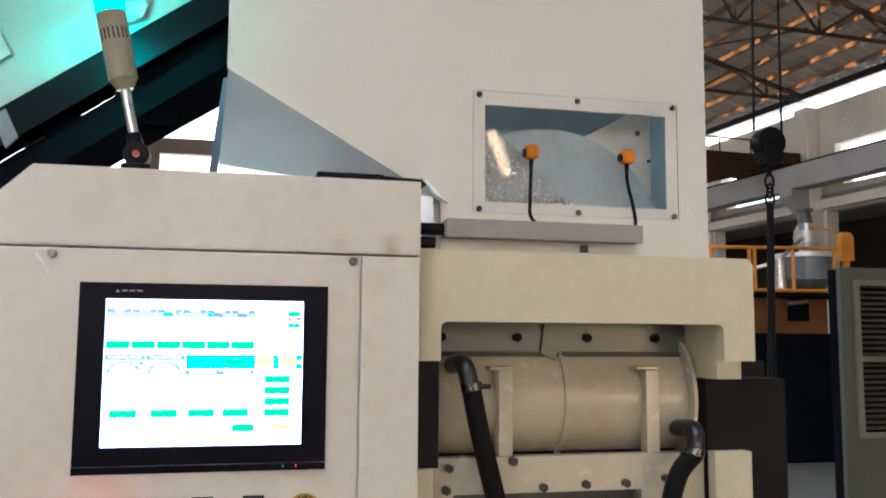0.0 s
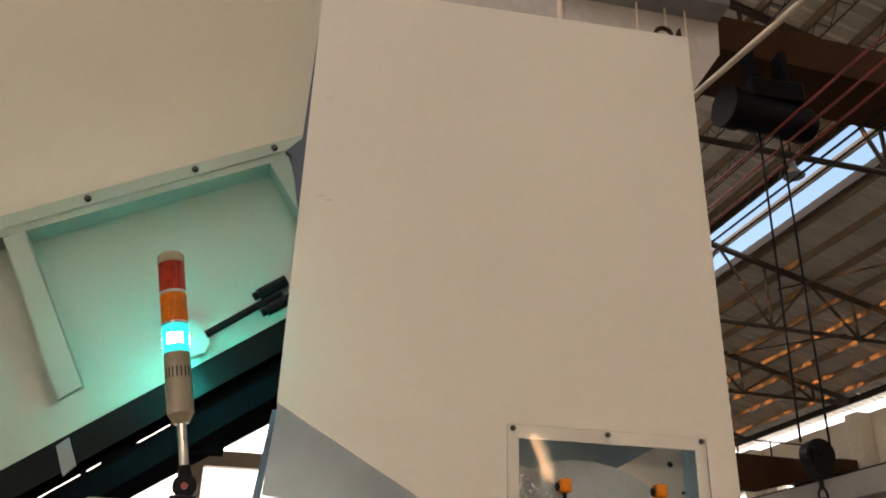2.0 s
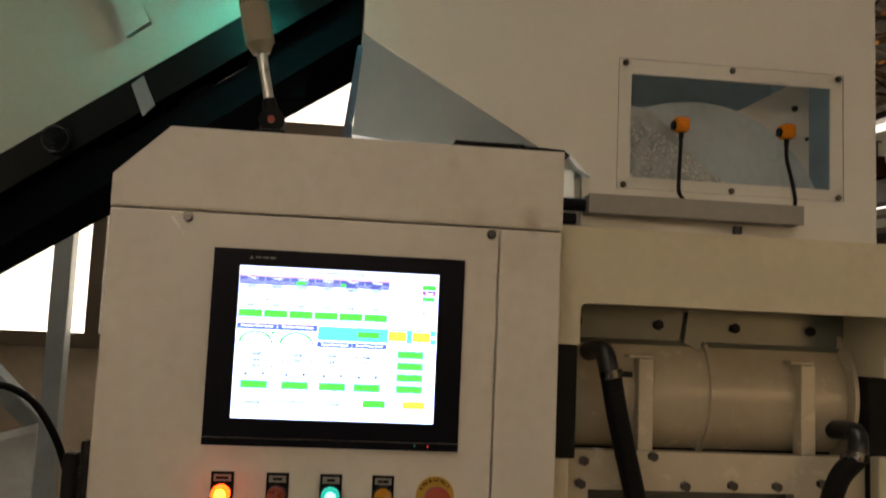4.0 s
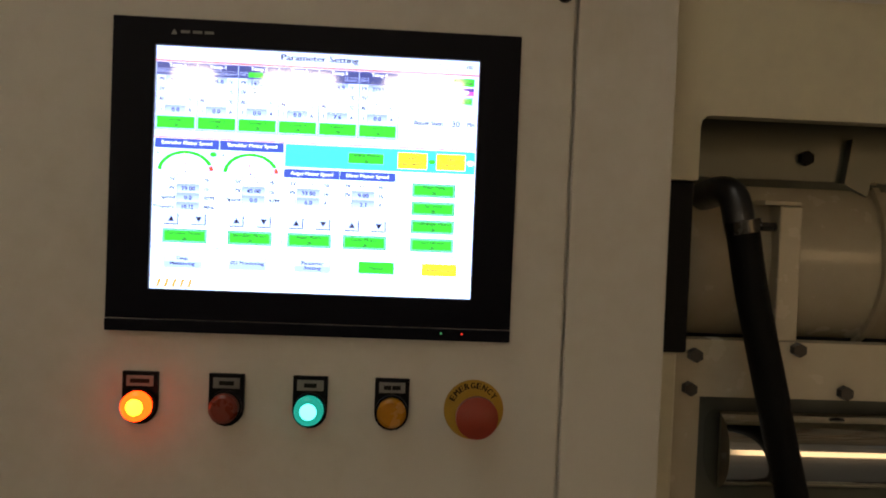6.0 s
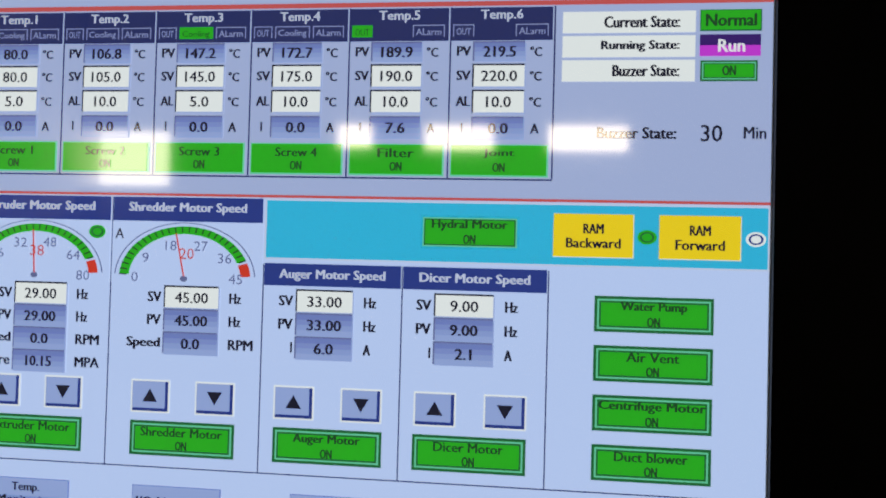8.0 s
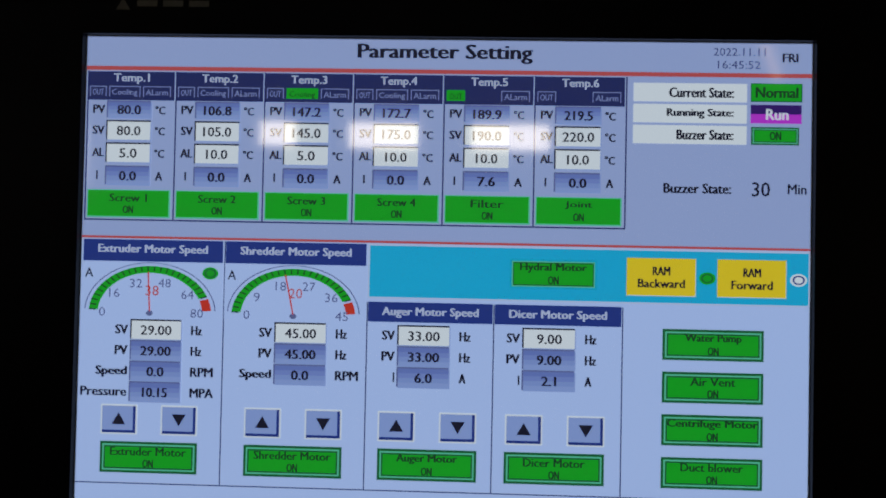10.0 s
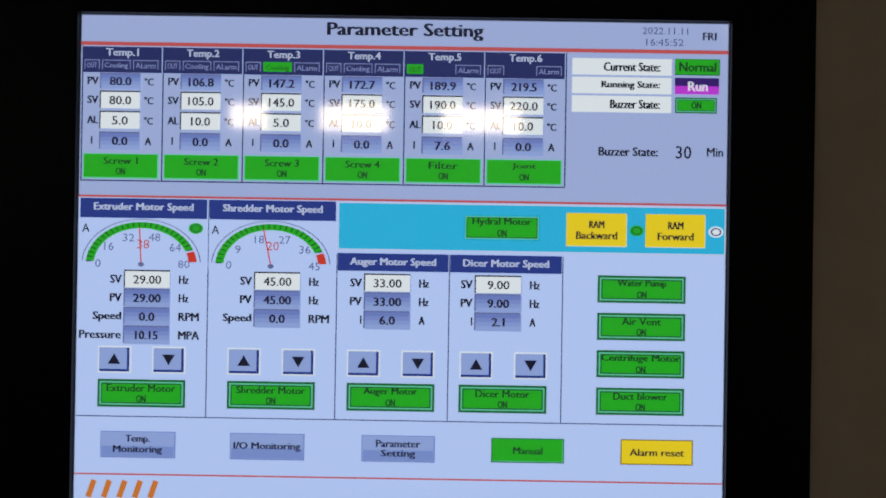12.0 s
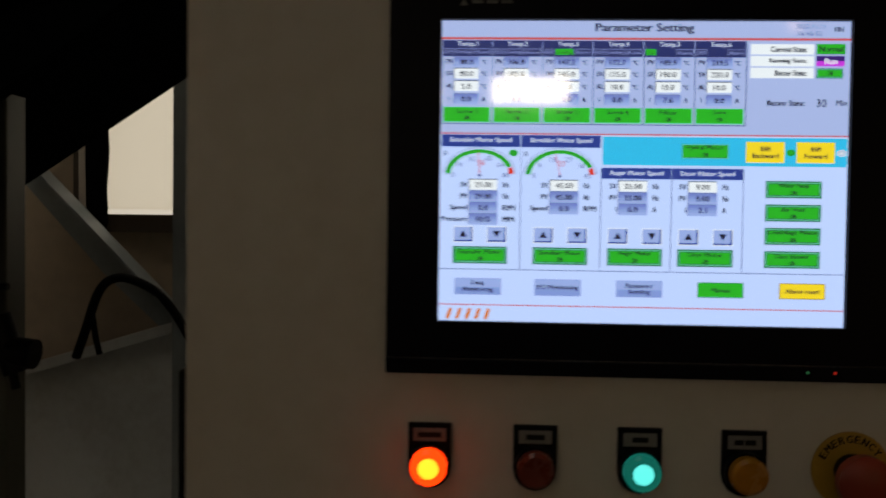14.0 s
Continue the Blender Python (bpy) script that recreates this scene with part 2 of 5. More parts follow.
M_WINFRAME = material("brown_window_frame", (0.10, 0.07, 0.045), 0.6, vary=0.1, scale=6)
M_RECESSGREY = material("recess_shade_grey", (0.17, 0.165, 0.16), 0.6, vary=0.15, scale=1.5, fine=12)
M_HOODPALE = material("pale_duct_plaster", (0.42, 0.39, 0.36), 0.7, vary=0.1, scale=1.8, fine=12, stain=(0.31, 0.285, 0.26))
M_SKYPATCH = glow("sky_behind_opening", (0.82, 0.92, 1.0), 1.4, spec=0)
M_CHROME = material("polished_steel", (0.75, 0.75, 0.74), 0.07, metal=1.0, vary=0)
M_LEG = material("grey_blue_steel_leg", (0.40, 0.45, 0.47), 0.4, vary=0.06, scale=6)
M_RAILSHADE = material("rail_underside_shade", (0.0015, 0.0015, 0.002), 1.0, vary=0.1, scale=10, spec=0.0)
M_CLIP = material("dull_metal_clip", (0.15, 0.155, 0.165), 0.4, metal=0.3, vary=0.06, scale=20)
M_BIN = material("pale_bin_paint", (0.74, 0.77, 0.78), 0.35, vary=0.04, scale=4, fine=40, stain=(0.60, 0.61, 0.60))
M_YELLOWDISC = material("yellow_legend_plate", (0.46, 0.26, 0.02), 0.5, vary=0.05, scale=40)
M_REDCAP = material("red_mushroom_cap", (0.30, 0.035, 0.015), 0.35, vary=0.05, scale=40)
M_TAG = material("engraved_tag", (0.20, 0.19, 0.17), 0.5, vary=0.05, scale=60)
M_SKYGLOW = glow("bright_overcast_outside", (1.0, 0.86, 0.70), 19.0, spec=0)
M_LEFTGLOW = glow("bright_doorway_outside", (1.0, 0.90, 0.76), 15.0, spec=0)
M_EVENING = glow("warm_evening_outside", (1.0, 0.58, 0.28), 4.2, spec=0)
M_RIGHTFILL = glow("added_right_fill", (1.0, 0.66, 0.36), 1.6, spec=0)
M_WINGLOW = glow("hazy_daylight_outside", (1.0, 0.93, 0.82), 1.7, spec=0)
M_STRIPGLOW = glow("daylight_in_clerestory", (1.0, 0.97, 0.92), 0.9, spec=0)

# ---- the hall ----
RX = 13.4          # inner face of the far side wall, in the hall's own axes
bm = B()
box(bm, -14, 15, -14, 40, -0.2, 0.0, m=HALL)
tagged(part("floor", bm, M_FLOOR), "worn grey concrete factory floor", "floor", kind="structure")

# side wall with two rows of clerestory windows
side = tagged(new("wall_east"), "old white plastered factory wall with strip windows", "wall", kind="structure")
strips = []
for y0 in (-9.8, -5.9, -2.0, 1.9, 5.8, 9.7, 13.6, 17.5, 21.4):
    strips.append((y0 + 0.45, y0 + 3.3, 5.44, 5.64))
for y0 in (9.7, 13.6, 17.5, 21.4):
    strips.append((y0 + 0.5, y0 + 3.1, 4.75, 4.88))
bm = B()
holed(bm, -14, 40, 0, 6.52, [*strips, (9.98, 13.3, 0.3, 4.25), (13.9, 17.2, 0.3, 4.25), (17.8, 21.1, 0.3, 4.25)], RX, RX + 0.3, m=HALL, swap=True)
part("plaster_wall", bm, M_WALL, side)
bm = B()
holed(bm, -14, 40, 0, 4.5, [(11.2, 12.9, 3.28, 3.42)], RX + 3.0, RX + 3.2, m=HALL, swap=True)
part("inner_wall", bm, M_BAYSHADE, side, "side bay wall, its shade put into the colour")
bm = B()
box(bm, RX - 0.05, RX + 3.2, -14, 40, 4.5, 4.6, m=HALL)
part("side_bay_slab", bm, M_CONCRETE, side)
bm = B()
box(bm, RX + 0.32, RX + 0.36, -14, 40, 4.62, 6.82, m=HALL)
box(bm, RX + 3.4, RX + 3.5, 8, 16, 3.0, 3.6, m=HALL)
tagged(part("backdrop", bm, M_STRIPGLOW), "bright daylight outside the strip windows", "backdrop", kind="structure")
# deep ledge under the lower strips, catching the light
bm = B()
box(bm, RX - 0.22, RX - 0.003, -14, 40, 4.27, 4.47, 0.01, m=HALL)
tagged(part("lintel_ledge", bm, M_WALL), "white plastered lintel ledge along the wall", "ledge", kind="structure")

runway = tagged(new("crane_runway_beam"), "grey painted concrete crane runway beam on brackets", "beam", kind="structure")
bm = B()
box(bm, RX - 0.75, RX - 0.36, -14, 40, 4.70, 5.20, 0.02, m=HALL)
part("beam", bm, M_CONCRETE, runway)
bm = B()
box(bm, RX - 0.72, RX - 0.62, -14, 40, 5.204, 5.24, m=HALL)
part("crane_rail", bm, M_TRUSS, runway, "dark steel crane rail")

for k, y in enumerate((-9.8, -5.9, -2.0, 1.9, 5.8, 9.7, 13.6, 17.5, 21.4, 25.3)):
    col = thing("column", "white plastered concrete column with a sloping bracket", "column", HALL @ Vector((RX, y, 0)), "wall columns", "structure")
    bm = B()
    box(bm, RX - 0.35, RX - 0.004, y - 0.2, y + 0.2, 0, 6.51, 0.02, m=HALL)
    part("shaft", bm, M_WALL, col)
    bm = B()
    prism(bm, [(RX - 0.352, 4.15), (RX - 0.352, 4.69), (RX - 0.8, 4.69), (RX - 0.8, 4.55)], y - 0.2, y + 0.2, m=HALL)
    part("bracket", bm, M_CONCRETE, col)

# roof: two slopes with a skylight slot, on purlins and trusses
SL = 0.25
EAVE = 6.92


def roof_z(hx):
    return EAVE + SL * (RX - hx)


def corrugated(bm, a, za, b, zb, y0, y1):
    """A ribbed sheet between two lines along the hall; the ribs run down the slope."""
    prof = []
    y = y0
    while y < y1:
        prof += [(y, 0.0), (y + 0.10, 0.0), (y + 0.125, 0.032), (y + 0.175, 0.032)]
        y += 0.2
    rows = []
    for x, z in ((a, za), (b, zb)):
        for lift in (0.0, 0.012):
            rows.append([bm.verts.new(HALL @ Vector((x, py, z + pz + lift))) for py, pz in prof])
    for i in range(len(prof) - 1):
        for q, r in ((0, 2), (1, 3), (0, 1), (2, 3)):
            bm.faces.new((rows[q][i], rows[q][i + 1], rows[r][i + 1], rows[r][i]))


bm = B()
zr = roof_z(0)
for a, b in ((RX + 0.9, 8.63), (7.75, 0.0)):
    corrugated(bm, a, roof_z(a), b, roof_z(b), -14, 40)
# the gap from -1.6 to -3.4 is the assumed west slot
for a, b in ((0, -1.6), (-3.4, -8.35)):
    corrugated(bm, a, zr + SL * a, b, zr + SL * b, -14, 40)
tagged(part("ceiling", bm, M_ROOF), "corrugated sheet roof seen from below", "roof", kind="structure")

PURLINS = [RX - 0.45 - k * 0.6 for k in range(22)]
purlins = tagged(new("purlins"), "row of brown steel purlins under the roof sheets", "purlins", kind="structure")
for a in PURLINS:
    bm = B()
    z = roof_z(a)
    box(bm, a - 0.025, a + 0.025, -12, 38, z - 0.12, z - 0.008, m=HALL)
    part("purlin", bm, M_PURLIN, purlins)
    if a < 8:
        # open web below the purlins near the ridge
        bm = B()
        rod(bm, (a, 0, z - 0.36), (a, 16, z - 0.36), 0.012, 5, m=HALL)
        for k in range(40):
            y = k * 0.4
            rod(bm, (a, y, z - 0.12), (a, y + 0.2, z - 0.36), 0.008, 4, m=HALL)
            rod(bm, (a, y + 0.2, z - 0.36), (a, y + 0.4, z - 0.12), 0.008, 4, m=HALL)
        part("open_web", bm, M_TRUSS, purlins)
# Added dark trims that keep strip and skylight glow off the roof edges.
for a, drop in ((RX - 0.08, 0.15), (8.61, 0.10), (7.77, 0.10)):
    bm = B()
    z = roof_z(a)
    box(bm, a - 0.02, a + 0.02, -12, 38, z - drop, z + (0.045 if a < 9 else -0.008), m=HALL)
    part("edge_shade_trim", bm, M_TRUSS, purlins)

for k, y in enumerate((-5.0, 5.4, 10.15, 13.65, 17.5, 21.4, 25.3)):
    tr = thing("roof_truss", "dark brown welded steel roof truss across the hall", "truss", HALL @ Vector((RX, y, 6.5)), "roof trusses", "structure")
    bm = B()
    a0, a1 = RX - 0.3, -0.5
    lo = lambda a: 6.72
    hi = lambda a: roof_z(a) - 0.18
    rod(bm, (a0, y, lo(a0)), (a1, y, lo(a1)), 0.038, 8, m=HALL)
    part("bottom_chord", bm, M_TRUSS, tr)
    bm = B()
    rod(bm, (a0, y, hi(a0)), (a1, y, hi(a1)), 0.055, 8, m=HALL)
    part("top_chord", bm, M_TRUSS, tr)
    n = 8
    for i in range(n):
        x0 = a0 + (a1 - a0) * i / n
        x1 = a0 + (a1 - a0) * (i + 0.5) / n
        x2 = a0 + (a1 - a0) * (i + 1) / n
        for p, q in (((x0, y, hi(x0)), (x1, y, lo(x1))), ((x1, y, lo(x1)), (x2, y, hi(x2))), ((x1, y, lo(x1)), (x1, y, hi(x1)))):
            bm = B()
            rod(bm, p, q, 0.028, 6, m=HALL)
            part("web_member", bm, M_TRUSS, tr)
    bm = B()
    rod(bm, (a0 - 2.8, y, lo(a0 - 2.8) + 0.05), (a0 - 3.6, y + 5.3, hi(a0 - 3.6)), 0.02, 6, m=HALL)
    part("brace", bm, M_TRUSS, tr)

# remaining walls that close the hall
bm = B()
holed(bm, -14, 15, 0, 10.6, [(-3.0, -2.45, 3.2, 3.56), (-1.69, -0.68, 3.18, 3.56), (0.1, 1.22, 3.18, 3.56),
                            (-7.4, -5.55, 2.6, 3.45), *[(4.335 - k * 0.036, 4.535 - k * 0.036, 4.22 + k * 0.1, 4.32 + k * 0.1) for k in range(8)], (5.6, 9.8, 0.0, 3.3)], -12.2, -12.0)
tagged(part("wall_south", bm, M_WALL), "white plastered wall with small bright windows", "wall", kind="structure")
bm = B()
box(bm, -4.5, 4, -12.6, -12.5, 1.5, 5.0)
tagged(part("backdrop", bm, M_SKYGLOW), "bright sky outside the windows", "backdrop", kind="structure")
bm = B()
box(bm, 4.1, 5.0, -12.6, -12.5, 4.0, 5.9)
tagged(part("backdrop", bm, M_EVENING), "warm evening light outside the narrow window", "backdrop", kind="structure")
# Unseen doorway glow, added to warm and brighten the machine's right side.
bm = B()
box(bm, 5.01, 10.6, -12.6, -12.5, 0.0, 3.9)
tagged(part("backdrop", bm, M_RIGHTFILL), "added warm fill glow behind an unseen doorway", "backdrop", kind="structure")
bm = B()
box(bm, -9.5, -4.51, -12.6, -12.5, 1.5, 5.0)
tagged(part("backdrop", bm, M_LEFTGLOW), "bright yard outside the wide window", "backdrop", kind="structure")
# Unseen wall; slots at purlin heights shape the sun into dashes there.
west = random.Random(11)
slots = sorted((roof_z(a) - 0.07 + (a + 8.15) / 70, 0.022 if k < 4 else 0.009, 1.5 if k < 5 else 0.6) for k, a in enumerate(PURLINS[:14]))
bm = B()
low = 0.0
for z, half, dash in slots:
    box(bm, -8.3, -8.0, -14, 40, low, z - half, m=HALL)
    y = -14.0
    while y < 40:
        gap = west.uniform(0.25, 0.9) if dash > 1 else west.uniform(0.8, 2.6)
        box(bm, -8.28, -8.02, y, min(40, y + gap), z - half, z + half, m=HALL)
        y += gap + dash * west.uniform(0.4, 1.3)
    low = z + half
box(bm, -8.3, -8.0, -14, 40, low, 10.2, m=HALL)
tagged(part("west_sun_mask", bm, M_WALL), "unseen wall whose slots shape the sun into dashes", "wall", kind="structure")
bm = B()
box(bm, -8.3, RX + 0.3, 34, 34.3, 0, 10.6, m=HALL)
tagged(part("wall_north", bm, M_WALL), "white plastered end wall", "wall", kind="structure")

# partition with windows close behind the machine
bm = B()
holed(bm, -6, 0.62, 0, 3.0, [(-1.24, 0.56, 1.42, 2.75), (-3.4, -1.9, 1.43, 2.75)], 2.0, 2.15)
tagged(part("partition_wall", bm, M_BACKWALL), "dim beige plastered partition behind the machine", "wall", kind="structure")
for wi, (a, b) in enumerate(((-1.24, 0.56), (-3.4, -1.9))):
    win = tagged(new("window_%d" % (wi + 1)), "brown framed window with hazy white light", "window", kind="structure")
    bm = B()
    holed(bm, a + 0.003, b - 0.003, 1.37, 2.747, [(a + 0.02, -0.78, 1.425, 2.2), (-0.73, -0.17, 1.425, 2.2), (-0.12, b - 0.02, 1.425, 2.2),
          (a + 0.02, -0.78, 2.26, 2.73), (-0.73, -0.17, 2.26, 2.73), (-0.12, b - 0.02, 2.26, 2.73)] if wi == 0 else [(a + 0.02, b - 0.02, 1.45, 2.73)], 1.95, 1.998)
    part("window_frame", bm, M_WINFRAME, win)
    bm = B()
    box(bm, a + 0.01, b - 0.01, 2.06, 2.066, 1.44, 2.74)
    ob = part("pane", bm, M_HAZYGLASS, win)
    ob.visible_shadow = False
bm = B()
box(bm, -4.2, 0.6, 2.17, 2.2, 1.0, 2.95)
tagged(part("backdrop", bm, M_WINGLOW), "hazy white daylight outside the partition windows", "backdrop", kind="structure")

# ---- control cabinet ----
Z0 = 1.336
cab = thing("control_cabinet", "beige painted steel control cabinet with a touch panel", "cabinet", (0.15, 0.2, 0))
bm = B()
prism(bm, [(-0.199, 0), (0.499, 0), (0.499, 1.6435), (-0.199, 1.6435)], 0.006, 0.34)
bmesh.ops.bevel(bm, geom=[e for e in bm.edges if abs(e.verts[0].co.y - e.verts[1].co.y) < 1e-4 and e.verts[0].co.y < 0.1], offset=0.003, segments=2, affect="EDGES")
part("body", bm, M_CABINET, cab)
bm = B()
prism(bm, [(-0.2, 1.6465), (0.5, 1.6465), (0.5, 1.774), (-0.119, 1.774), (-0.2, 1.6955)], 0.004, 0.34)
bmesh.ops.bevel(bm, geom=[e for e in bm.edges if abs(e.verts[0].co.y - e.verts[1].co.y) < 1e-4 and e.verts[0].co.y < 0.1], offset=0.003, segments=2, affect="EDGES")
part("top_cover", bm, M_CABINET, cab)
bm = B()
box(bm, -0.197, 0.3955, -0.002, 0.004, 0.25, 1.6415, 0.0015)
part("door", bm, M_CABINET, cab)
bm = B()
box(bm, 0.3985, 0.497, -0.002, 0.004, 0.25, 1.6415, 0.0015)
part("side_strip", bm, M_CABINET, cab)
for x in (-0.082, 0.384):
    bolt("door_screw", cab, (x, -0.002, 1.6325), 0.0052, M_SCREW, 0.007, label="zinc socket screw")
M_CHIP = material("bare_primer_chip", (0.72, 0.70, 0.66), 0.6, vary=0.05, scale=80)
for poly in ([(-0.108, 1.632), (-0.104, 1.634), (-0.094, 1.620), (-0.091, 1.612), (-0.097, 1.618)], [(-0.098, 1.640), (-0.092, 1.6405), (-0.094, 1.637)],
             [(-0.088, 1.6115), (-0.086, 1.612), (-0.0885, 1.602)]):
    bm = B()
    prism(bm, poly, -0.0025, -0.0021)
    part("paint_chip", bm, M_CHIP, cab, "pale paint chip")


def stained(m, spots):
    """Soft rust spots soaked into a paint: (place, radius, strength), with a ragged outline."""
    nt = m.node_tree
    b = nt.nodes["Principled BSDF"]
    geo = nt.nodes.new("ShaderNodeNewGeometry")
    rag = nt.nodes.new("ShaderNodeTexNoise")
    rag.inputs["Scale"].default_value = 45
    rag.inputs["Detail"].default_value = 6
    for place, radius, strength in spots:
        old = b.inputs["Base Color"].links[0].from_socket
        d = nt.nodes.new("ShaderNodeVectorMath")
        d.operation = "DISTANCE"
        d.inputs[1].default_value = place
        nt.links.new(geo.outputs["Position"], d.inputs[0])
        fall = nt.nodes.new("ShaderNodeMapRange")
        fall.interpolation_type = "SMOOTHSTEP"
        fall.inputs["From Min"].default_value = radius
        fall.inputs["From Max"].default_value = 0.0
        nt.links.new(d.outputs["Value"], fall.inputs["Value"])
        amount = nt.nodes.new("ShaderNodeMath")
        amount.operation = "MULTIPLY"
        nt.links.new(fall.outputs[0], amount.inputs[0])
        nt.links.new(rag.outputs["Fac"], amount.inputs[1])
        scaled = nt.nodes.new("ShaderNodeMath")
        scaled.operation = "MULTIPLY"
        scaled.use_clamp = True
        scaled.inputs[1].default_value = strength
        nt.links.new(amount.outputs[0], scaled.inputs[0])
        mix = nt.nodes.new("ShaderNodeMixRGB")
        mix.inputs[2].default_value = (0.24, 0.145, 0.075, 1)
        nt.links.new(scaled.outputs[0], mix.inputs[0])
        nt.links.new(old, mix.inputs[1])
        nt.links.new(mix.outputs[0], b.inputs["Base Color"])


stained(M_CABINET, [((0.446, 0.004, 1.664), 0.030, 0.75), ((0.452, 0.004, 1.648), 0.020, 0.9), ((0.36, 0.004, 1.652), 0.030, 0.35),
                    ((0.322, 0.004, 1.742), 0.018, 0.3), ((-0.04, 0.004, 1.70), 0.05, 0.2), ((0.43, 0.0, 1.60), 0.05, 0.2)])
RUST = random.Random(5)
bm = B()
prism(bm, [(0.325, 1.776), (0.44, 1.776), (0.44, 1.79), (0.325, 1.79)], 0.04, 0.1)
part("black_flap", bm, M_BLACK, cab)
bm = B()
prism(bm, [(0.43, 1.776), (0.515, 1.774), (0.505, 1.783), (0.43, 1.786)], 0.03, 0.12)
part("seal_strip", bm, M_BLACK, cab)

# ---- push buttons under the panel ----
M_REDLIT = glow("lit_red_lens", (1.0, 0.045, 0.005), 5.5, 0.3)
M_REDCORE = glow("red_lamp_core", (1.0, 0.38, 0.02), 7.0, 0.3)
M_GREENLIT = glow("lit_green_lens", (0.002, 0.30, 0.24), 1.0, 0.3)
M_GREENCORE = glow("green_lamp_core", (0.10, 0.92, 0.90), 3.0, 0.3)
M_REDLENS = material("unlit_red_lens", (0.20, 0.028, 0.012), 0.3, vary=0.05, scale=60)
M_AMBERLENS = material("unlit_amber_lens", (0.46, 0.19, 0.012), 0.25, vary=0.05, scale=60)
ZB = 1.2265


def push_button(x, lens, core, label, bars):
    th = thing("push_button", label, "push button", (x, 0, ZB), "push buttons under the screen")
    bm = B()
    poly = [(x - 0.0165, 1.257), (x + 0.0165, 1.257)]
    for k in range(9):
        a = math.pi * k / 8
        poly.append((x + 0.0165 * math.cos(a), ZB - 0.003 - 0.0165 * math.sin(a)))
    prism(bm, poly, -0.006, -0.0022)
    part("legend_plate", bm, M_BLACK, th)
    bm = B()
    box(bm, x - 0.0125, x + 0.0125, -0.0072, -0.0062, 1.2435, 1.2535)
    tag = part("tag", bm, M_TAG, th, "small engraved tag")
    for b0, b1 in bars:
        bm = B()
        box(bm, x + b0, x + b1, -0.0077, -0.0073, 1.2465, 1.2505)
        part("lettering", bm, M_DARKGREY, tag)
    bm = B()
    rod(bm, (x, -0.0062, ZB), (x, -0.013, ZB), 0.0155, 28)
    part("ring", bm, M_BLACK, th, smooth=True)
    bm = B()
    rod(bm, (x, -0.013, ZB), (x, -0.021, ZB), 0.0138, 28)
    rod(bm, (x, -0.021, ZB), (x, -0.0235, ZB), 0.0138, 28, 0.011)
    part("lens", bm, lens, th, smooth=True)
    if core:
        bm = B()
        rod(bm, (x, -0.0236, ZB), (x, -0.0246, ZB), 0.0078, 24, 0.0055)
        part("lamp_core", bm, core, th, "glowing lamp centre", smooth=True)
    return th


push_button(-0.005, M_REDLIT, M_REDCORE, "glowing red illuminated push button with black plate", [(-0.009, 0.009)])
push_button(0.0755, M_REDLENS, None, "unlit dark red push button with black plate", [(-0.007, 0.007)])
push_button(0.1545, M_GREENLIT, M_GREENCORE, "glowing green illuminated push button with black plate", [(-0.006, 0.006)])
push_button(0.2325, M_AMBERLENS, None, "unlit amber push button with black plate", [(-0.008, -0.001), (0.0, 0.008)])


def lettering(text, x0, x1, z0, z1, y, mat, parent, bold=0.0, keep=True):
    """Raised lettering of the built-in font, fitted into a rectangle of the x, z plane."""
    cu = bpy.data.curves.new("lettering", "FONT")
    cu.body = text
    cu.resolution_u = 2
    tmp = bpy.data.objects.new("lettering", cu)
    me = bpy.data.meshes.new_from_object(tmp)
    bpy.data.objects.remove(tmp)
    bpy.data.curves.remove(cu)
    n = len(me.vertices)
    co = np.zeros(n * 3)
    me.vertices.foreach_get("co", co)
    co = co.reshape(n, 3)
    lo, hi = co.min(0), co.max(0)
    out = np.zeros((n, 3))
    out[:, 0] = x0 + (co[:, 0] - lo[0]) / max(1e-6, hi[0] - lo[0]) * (x1 - x0)
    out[:, 2] = z0 + (co[:, 1] - lo[1]) / max(1e-6, hi[1] - lo[1]) * (z1 - z0)
    out[:, 1] = y
    if bold > 0:
        faces = [tuple(p.vertices) for p in me.polygons]
        w = bold * 4.6 * (z1 - z0)
        out[:, 0] = x0 + (out[:, 0] - x0) * (x1 - x0 - w) / (x1 - x0)
        copies = []
        for k in range(3):
            c = out.copy()
            c[:, 0] += w * k / 2
            c[:, 1] -= 0.00002 * k
            copies.append(c)
        bpy.data.meshes.remove(me)
        me = bpy.data.meshes.new("lettering")
        me.from_pydata(np.concatenate(copies).tolist(), [], [tuple(v + n * k for v in f) for k in range(3) for f in faces])
        n = n * 3
        out = np.concatenate(copies)
    me.vertices.foreach_set("co", out.ravel())
    me.materials.clear()
    me.materials.append(mat)
    me.update()
    ob = new("lettering", me)
    ob.parent = parent
    if parent.parent is None:
        ob.matrix_parent_inverse = Matrix.Translation(-parent.location)
    return ob


es = thing("emergency_stop", "red mushroom emergency stop on a yellow legend disc", "emergency stop", (0.312, 0, 1.229))
bm = B()
rod(bm, (0.312, -0.0022, 1.229), (0.312, -0.0042, 1.229), 0.029, 40)
legend = part("legend_disc", bm, M_YELLOWDISC, es, "yellow legend disc", smooth=True)
word = "EMERGENCY"
for i, ch in enumerate(word):
    a = radians(152 - i * 14.5)
    ob = lettering(ch, -0.0024, 0.0024, -0.0028, 0.0028, 0, M_BLACK, legend, 0.02)
    ob.matrix_basis = Matrix.Translation((0.312 + 0.0235 * math.cos(a), -0.0046, 1.229 + 0.0235 * math.sin(a))) @ Matrix.Rotation(-(a - math.pi / 2), 4, "Y")
bm = B()
